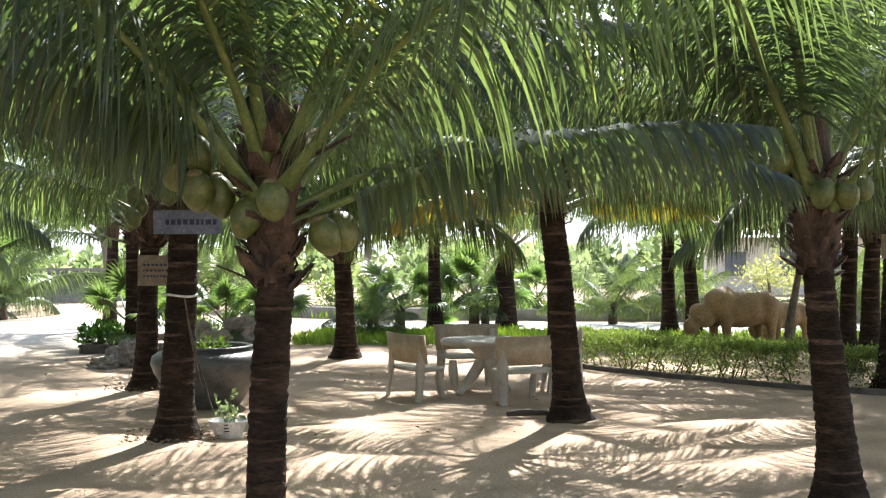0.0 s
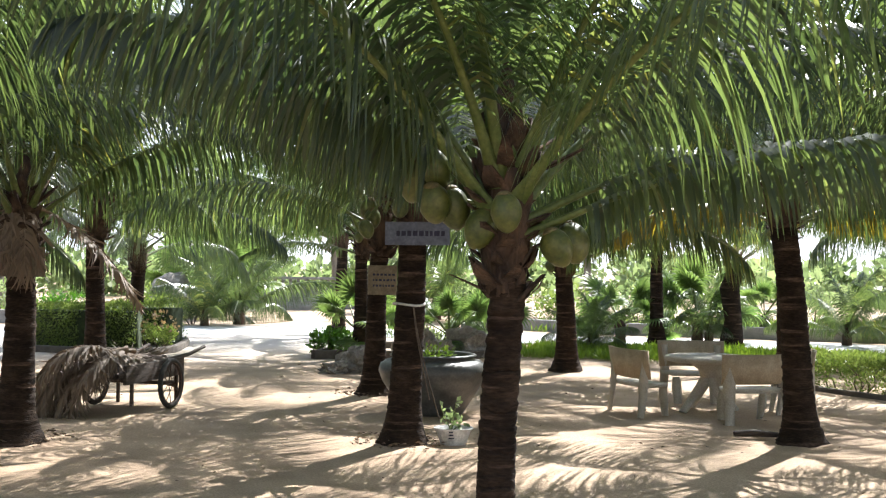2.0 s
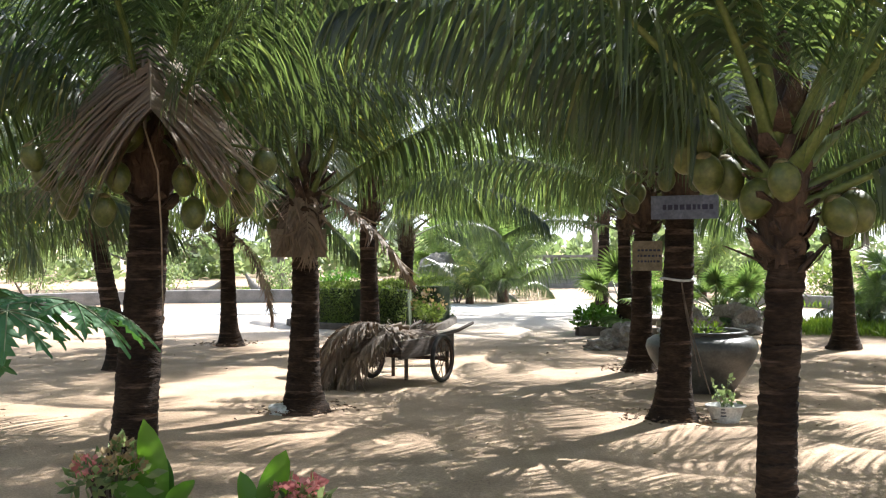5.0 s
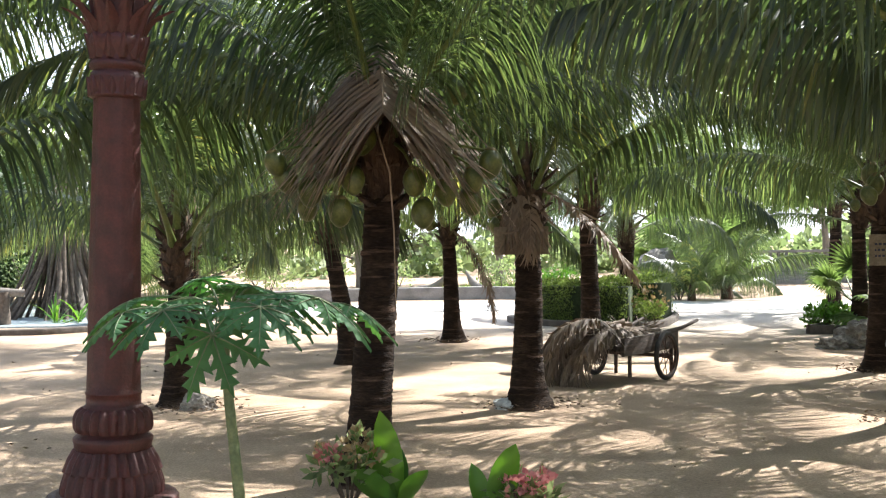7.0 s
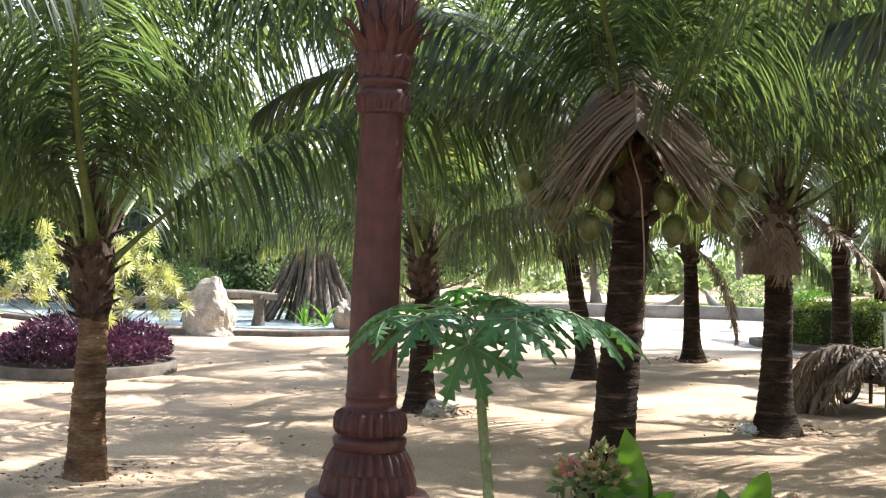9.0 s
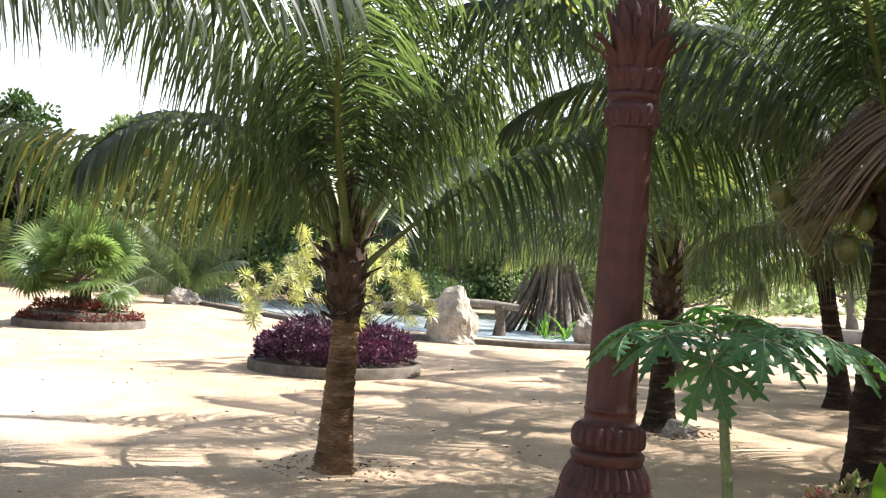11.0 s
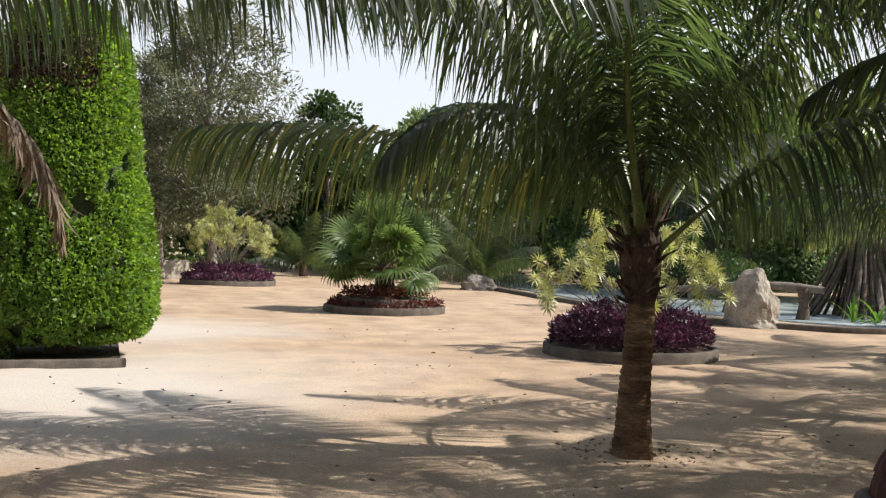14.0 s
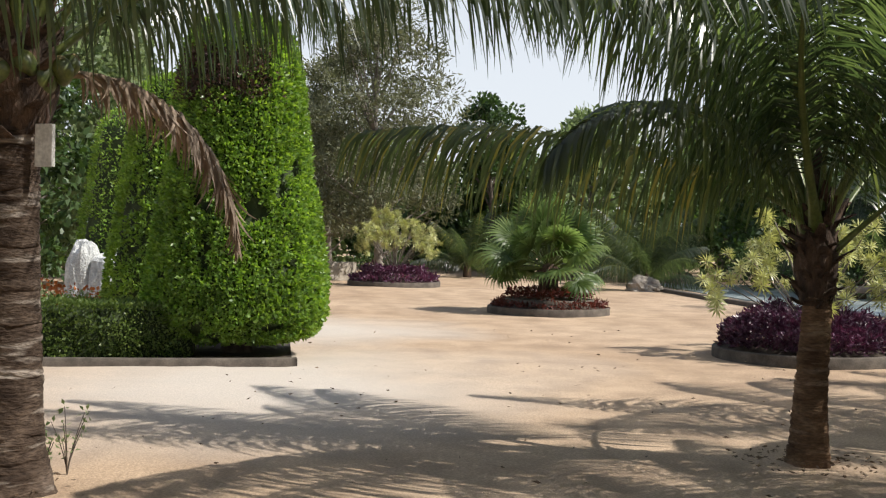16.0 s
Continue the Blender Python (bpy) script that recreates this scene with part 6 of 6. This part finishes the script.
shrub(-7.0, 22.9, 0.5, 0.7, M_BROAD, 30, 600, 0.13, label="bright broad-leaved shrub in a kerbed island")
shrub(-5.2, 23.9, 0.7, 0.6, M_MIDLEAF, 31, 800, 0.09, label="leafy shrub among rocks in an island")
rock(-5.5, 19.8, 0.95, 0.7, 0.42, M_ROCK, 12, "flat brown boulder beside the path", rough=0.5)
rock(-5.9, 19.4, 0.5, 0.4, 0.2, M_ROCK, 13, "small brown stone beside the path", rough=0.5)
for _k, (_x, _y, _s) in enumerate(((-4.9, 23.3, 0.9), (-4.2, 23.9, 1.1), (-5.5, 24.6, 1.0), (-3.9, 24.5, 0.8))):
    rock(_x, _y, _s, _s * 0.8, 0.55 * _s, M_ROCK, 40 + _k, "brown boulder stacked in a planted island", group="island boulders", rough=0.5)
V_, F_ = tube_data([(0, 0, -0.03), (0.05, 0, 0.7), (-0.05, 0, 1.5), (0.1, 0, 2.0)], [0.34, 0.22, 0.26, 0.2], 12)
_st = new("tree_stump", np_mesh("tree_stump", V_, F_, [M_BARK]))
_st.matrix_basis = pose(1.7, 29.2, 0, 0, 0, 0)
tagged(_st, "thick dark twisted tree stump by the road", "tree stump")

# ---- far garden ----
GRN = "leafy tree at the far side of the garden"
FARTREES = (
    # x, y, height, spread, material, seed, size, first
    (-16.0, 52.0, 7.5, 3.2, M_MIDLEAF, 101, 0.26, 0.5), (-9.5, 49.0, 6.5, 3.0, M_GREYLEAF, 102, 0.24, 0.5), (-3.0, 46.0, 7.0, 3.2, M_MIDLEAF, 103, 0.25, 0.5),
    (3.0, 48.0, 6.5, 3.0, M_GREYLEAF, 104, 0.25, 0.5), (9.5, 46.0, 7.0, 3.2, M_MIDLEAF, 105, 0.26, 0.5), (16.5, 42.0, 7.0, 3.2, M_MIDLEAF, 106, 0.26, 0.5),
    (-23.0, 50.0, 7.5, 3.5, M_MIDLEAF, 107, 0.28, 0.5), (-29.0, 44.0, 7.0, 3.3, M_MIDLEAF, 108, 0.26, 0.5), (-33.0, 38.5, 7.5, 3.4, M_GREYLEAF, 109, 0.26, 0.25),
    (-35.5, 31.0, 7.0, 3.3, M_DARKLEAF, 110, 0.25, 0.2), (-35.0, 24.5, 6.5, 3.2, M_MIDLEAF, 111, 0.24, 0.15), (-37.0, 20.5, 6.5, 3.2, M_DARKLEAF, 112, 0.24, 0.12),
    (-43.0, 18.5, 6.5, 3.2, M_DARKLEAF, 113, 0.25, 0.12), (-50.0, 17.5, 7.5, 3.4, M_DARKLEAF, 114, 0.28, 0.12), (-55.0, 12.5, 8.0, 3.4, M_MIDLEAF, 115, 0.28, 0.12),
    (-61.0, 9.0, 7.0, 3.4, M_DARKLEAF, 116, 0.3, 0.1), (-64.0, 3.5, 6.5, 3.6, M_DARKLEAF, 117, 0.3, 0.1), (-47.0, -4.0, 9.0, 3.2, M_GREYLEAF, 118, 0.2, 0.2),
    (-46.0, 1.2, 11.5, 3.6, M_GREYLEAF, 119, 0.2, 0.22), (-56.0, -1.0, 10.5, 3.6, M_GREYLEAF, 120, 0.22, 0.2), (-38.0, -8.5, 9.5, 3.4, M_MIDLEAF, 121, 0.26, 0.1),
    (-33.0, -10.5, 8.0, 3.0, M_DARKLEAF, 122, 0.26, 0.1), (-44.0, -10.0, 9.5, 3.4, M_DARKLEAF, 123, 0.28, 0.1), (22.0, 36.0, 7.5, 3.4, M_MIDLEAF, 124, 0.27, 0.5),
    (-54.0, 22.0, 8.5, 3.6, M_DARKLEAF, 125, 0.3, 0.1), (-44.0, 27.0, 8.0, 3.6, M_MIDLEAF, 126, 0.3, 0.1), (-68.0, -4.0, 8.0, 3.8, M_DARKLEAF, 127, 0.32, 0.1),
)
for _x, _y, _h, _w, _m, _s, _z, _f in FARTREES:
    tree(_x, _y, _h, _w, _m, _s, n=60 if _y > 36 else (130 if _s in (118, 119, 120) else 100), per=180 if _s in (118, 119, 120) else 100, size=_z * 1.25, first=_f, trunk=0.2, aspect=0.28 if _m is M_GREYLEAF else 0.5, bark=M_GREYBARK,
         label="tall feathery grey-green tree at the garden edge" if _m is M_GREYLEAF else ("dense dark green tree at the garden edge" if _m is M_DARKLEAF else GRN), group="far garden trees")

_r = random.Random(5)
for _k, (_x, _y, _w, _h, _m) in enumerate((
        (-29.0, 20.0, 1.4, 2.6, M_DARKLEAF), (-31.5, 17.2, 1.5, 2.2, M_DARKLEAF), (-32.5, 21.5, 1.8, 3.0, M_MIDLEAF), (-35.0, 15.8, 1.5, 2.2, M_DARKLEAF), (-40.0, 15.5, 1.8, 2.5, M_DARKLEAF), (-45.0, 13.8, 1.6, 2.4, M_MIDLEAF),
        (-49.5, 11.0, 1.6, 1.8, M_DARKLEAF), (-53.0, 8.0, 1.8, 1.9, M_DARKLEAF), (-56.0, 5.2, 1.6, 1.5, M_DARKLEAF), (-57.5, 1.8, 1.8, 1.3, M_DARKLEAF), (-54.0, -2.2, 1.6, 1.5, M_MIDLEAF),
        (-19.5, 33.5, 1.0, 1.2, M_BROAD), (-22.2, 34.0, 1.2, 1.5, M_MIDLEAF), (-25.5, 31.5, 1.2, 1.6, M_MIDLEAF), (-28.5, 28.0, 1.4, 2.2, M_MIDLEAF), (-16.8, 34.5, 1.0, 1.4, M_HEDGE), (-14.8, 33.0, 0.8, 1.1, M_LIME),
        (-9.0, 38.0, 1.2, 1.8, M_HEDGE), (-6.2, 38.5, 1.3, 1.6, M_MIDLEAF), (-3.4, 36.5, 1.2, 1.7, M_HEDGE), (-0.8, 37.5, 1.3, 1.6, M_MIDLEAF), (2.0, 36.0, 1.2, 1.5, M_HEDGE), (4.8, 37.5, 1.4, 1.8, M_MIDLEAF), (7.6, 36.0, 1.3, 2.0, M_HEDGE), (10.5, 35.0, 1.4, 2.2, M_LIME), (13.0, 33.0, 1.3, 2.0, M_HEDGE))):
    shrub(_x, _y, _w, _h, _m, 200 + _k, 900, 0.14, label="large leafy garden shrub in the garden", group="background shrubs")
for _k, (_x, _y, _s) in enumerate(((-14.2, 32.6, 0.55), (-13.6, 34.0, 0.8), (4.8, 31.0, 0.55), (-1.7, 26.0, 0.36), (1.2, 30.5, 0.5), (6.6, 31.4, 0.5), (-47.5, 12.2, 0.9), (-50.5, 5.6, 0.8), (-36.0, 17.5, 0.9), (-8.3, 40.0, 0.9), (11.5, 31.6, 0.6), (-31.0, 24.0, 0.9), (-40.3, 11.2, 0.8))):
    young_palm(_x, _y, _s, 12, 300 + _k, "low feathery palm with arching leaves", group="low feather palms")
for _k, (_x, _y, _s) in enumerate(((-1.1, 29.0, 1.0), (0.9, 30.6, 1.1), (-16.3, 38.5, 1.9), (-19.6, 44.0, 1.7), (-52.0, 10.0, 2.2), (3.0, 34.6, 1.0))):
    fan_palm(_x, _y, 0.0, 0.6 * _s, 1.15 * _s, 18, 400 + _k, "fan palm standing in the garden", "background fan palms")
tree(-58.0, 7.6, 9.3, 2.0, M_DARKLEAF, 131, n=50, per=70, size=0.3, first=0.55, label="tall dark tree against the pale sky")
rock(-17.2, 36.6, 2.0, 1.6, 1.55, M_ROCK, 51, "large rounded grey boulder in the garden", rough=0.2)
for _x, _y, _rz in ((-25.2, 33.2, 10), (-22.2, 32.8, 170)):
    _t = np.linspace(0, 1, 8)
    V_, F_ = tube_data(np.stack([-0.9 + 1.9 * _t, 0 * _t, 0.14 + 0.75 * _t ** 4], 1), np.interp(_t, [0, 0.3, 0.8, 1], [0.05, 0.2, 0.16, 0.04]), 9)
    _o = new("driftwood", np_mesh("driftwood", V_, F_, [M_GREYBARK], smooth=True))
    _o.matrix_basis = pose(_x, _y, 0.0, 0, 0, _rz)
    tagged(_o, "grey upturned driftwood log beside the road", "driftwood", "driftwood logs")


def balustrade(x, y, rz):
    e = thing("terrace", x, y, 0, rz, "grey stone terrace with steps and a balustrade", "terrace")
    for k in range(3):
        bm = bmesh.new()
        box_bm(bm, -1.6, 1.6, -0.9 + 0.35 * k, 2.0, -0.02 + 0.17 * k, 0.17 * (k + 1), 0.01)
        part("step", bm, M_WALL, e)
    for sy in (0.92, 1.32):
        bm = bmesh.new()
        box_bm(bm, -3.4, 3.4, 0.5, 0.75, sy, sy + 0.12, 0.02)
        part("rail", bm, M_WALL, e)
    V, F = lathe([(0.09, 0.0), (0.09, 0.06), (0.05, 0.1), (0.085, 0.25), (0.05, 0.36), (0.09, 0.4)], 10)
    post = np_mesh("baluster", V, F, [M_WALL], smooth=True)
    for k in range(20):
        child("baluster", post, e, pose(-3.3 + 6.6 * k / 19, 0.62, 1.0))
    bm = bmesh.new()
    box_bm(bm, -3.4, 3.4, 0.45, 0.8, -0.02, 0.92, 0.02)
    part("wall", bm, M_WALL, e)
    return e


balustrade(-16.6, 47.0, 20)
# a low white house far behind the statues
def house(x, y, rz):
    e = thing("house", x, y, 0, rz, "low white house behind the garden trees", "house")
    bm = bmesh.new()
    box_bm(bm, -4, 4, -2.5, 2.5, -0.05, 2.9)
    part("wall", bm, M_WHITE, e)
    bm = bmesh.new()
    v = [bm.verts.new(p) for p in ((-4.6, -3.1, 2.8), (4.6, -3.1, 2.8), (4.6, 3.1, 2.8), (-4.6, 3.1, 2.8), (-3.2, 0, 4.3), (3.2, 0, 4.3))]
    for q in ((0, 1, 5, 4), (1, 2, 5), (2, 3, 4, 5), (3, 0, 4), (3, 2, 1, 0)):
        bm.faces.new([v[i] for i in q])
    part("roof", bm, M_RED, e, "dark red hipped roof")
    for wx in (-2.6, 0.0, 2.4):
        bm = bmesh.new()
        box_bm(bm, wx - 0.5, wx + 0.5, -2.54, -2.48, 0.9, 2.1, 0.01)
        w = part("window", bm, M_SIGN, e)
        bm = bmesh.new()
        box_bm(bm, wx - 0.58, wx + 0.58, -2.62, -2.48, 0.82, 0.9, 0.01)
        part("sill", bm, M_WHITE, w)
    return e


house(17.5, 56.0, -12)

# ---- small things on the sand ----
rock(-6.98, 10.72, 0.34, 0.24, 0.10, M_PALEROCK, 61, "small pale stone at the foot of a palm")
rock(-10.05, 8.75, 0.5, 0.35, 0.18, M_ROCK, 62, "grey stone at the foot of a palm")
V_, F_ = tube_data([(-0.25, 0, 0.04), (0, 0.03, 0.05), (0.25, 0, 0.04)], [0.035, 0.045, 0.03], 7)
_o = new("dead_log", np_mesh("dead_log", V_, F_, [M_WOOD]))
_o.matrix_basis = pose(1.05, 13.45, 0, 0, 0, 5)
tagged(_o, "short dark dead branch beside a palm", "branch")


def litter(cx, cy, r, n, seed, size, label):
    rn = np.random.RandomState(seed)
    q, a = np.sqrt(rn.rand(n)) * r, rn.uniform(0, 6.283, n)
    P = np.stack([cx + q * np.cos(a), cy + q * np.sin(a), 0.025 + rn.rand(n) * 0.03], 1)
    D = np.stack([np.cos(a * 7), np.sin(a * 7), np.zeros(n)], 1)
    V, F = leaves(P, D, size, 0.3, seed, 0.15, 0.05)
    return tagged(new("leaf_litter", np_mesh("leaf_litter", V, F, [M_LITTER])), label, "litter", kind="stuff")


for _k, (_x, _y, _h, _l, _s) in enumerate(((-2.8, 12.0, 0, 0, 0), (-6.83, 10.9, 0, 0, 0), (-9.1, 3.9, 0, 0, 0), (-10.2, 8.8, 0, 0, 0), (-12.6, 17.4, 0, 0, 0), (-4.3, 16.3, 0, 0, 0), (-8.3, -2.8, 0, 0, 0))):
    litter(_x, _y, 0.65, 160, 500 + _k, 0.07, "dry leaf litter round the foot of a palm")
litter(-8, 9, 12, 420, 520, 0.06, "scattered dry bits on the sand")
litter(-14, 3, 9, 120, 521, 0.08, "scattered dry bits on the sand")


def weed(x, y, seed):
    e = thing("weed", x, y, 0, 0, "thin dry weed stalks at a palm foot", "weed")
    rn = random.Random(seed)
    pieces, P = [], []
    for k in range(7):
        a, L = rn.uniform(0, 6.28), rn.uniform(0.25, 0.62)
        t = np.linspace(0, 1, 6)
        P_ = np.stack([0.3 * L * t ** 1.5 * math.cos(a), 0.3 * L * t ** 1.5 * math.sin(a), -0.02 + L * t], 1)
        pieces.append(tube_data(P_, np.interp(t, [0, 1], [0.006, 0.003]), 4))
        P += [P_[3], P_[5]]
    for V, F in pieces:
        child("stalk", np_mesh("stalk", V, F, [M_TWIG]), e)
    V, F = clumps(P, 0.03, 4, 0.05, seed, 0.5)
    child("leaves", np_mesh("leaves", V, F, [M_MIDLEAF]), e)
    return e


weed(-8.75, -2.2, 3)
weed(-8.6, -2.35, 4)


def lamp_box(x, y, z, rz):
    e = thing("tag_box", x, y, z, rz, "white weathered plate hung on a palm trunk", "sign")
    bm = bmesh.new()
    box_bm(bm, -0.07, 0.07, -0.02, 0.02, -0.15, 0.15, 0.006)
    part("plate", bm, M_WHITE, e)
    V, F = tube_data([(0, 0, 0.14), (0.02, 0, 0.2), (0.0, 0.02, 0.27)], [0.012, 0.012, 0.012], 6)
    child("hook", np_mesh("hook", V, F, [M_RUST]), e)
    return e


lamp_box(-7.98, -2.2, 2.47, 70)

# ---- the woods that close the garden ----
def far_woods():
    rn = random.Random(9)
    cs = []
    for k in range(1500):
        a = radians(rn.uniform(-45, 150))
        d = rn.uniform(64, 84)
        if a < radians(58) and rn.random() < 0.5:
            continue
        top = (2.4 if a < radians(58) else 6.2) + 1.6 * noise.noise((a * 6, d * 0.02, 3)) + 1.2 * noise.noise((a * 21, 0, 1))
        cs.append((-math.sin(a) * d, math.cos(a) * d, top * rn.random() ** 0.8))
    V, F = clumps(cs, 1.5, 60, 0.75, 77, 0.6, 0.8)
    V[:, 2] = np.maximum(V[:, 2], -0.05)
    return tagged(new("far_woods", np_mesh("far_woods", V, F, [M_MIDLEAF])), "dark green belt of distant woods", "woods", kind="stuff")


far_woods()
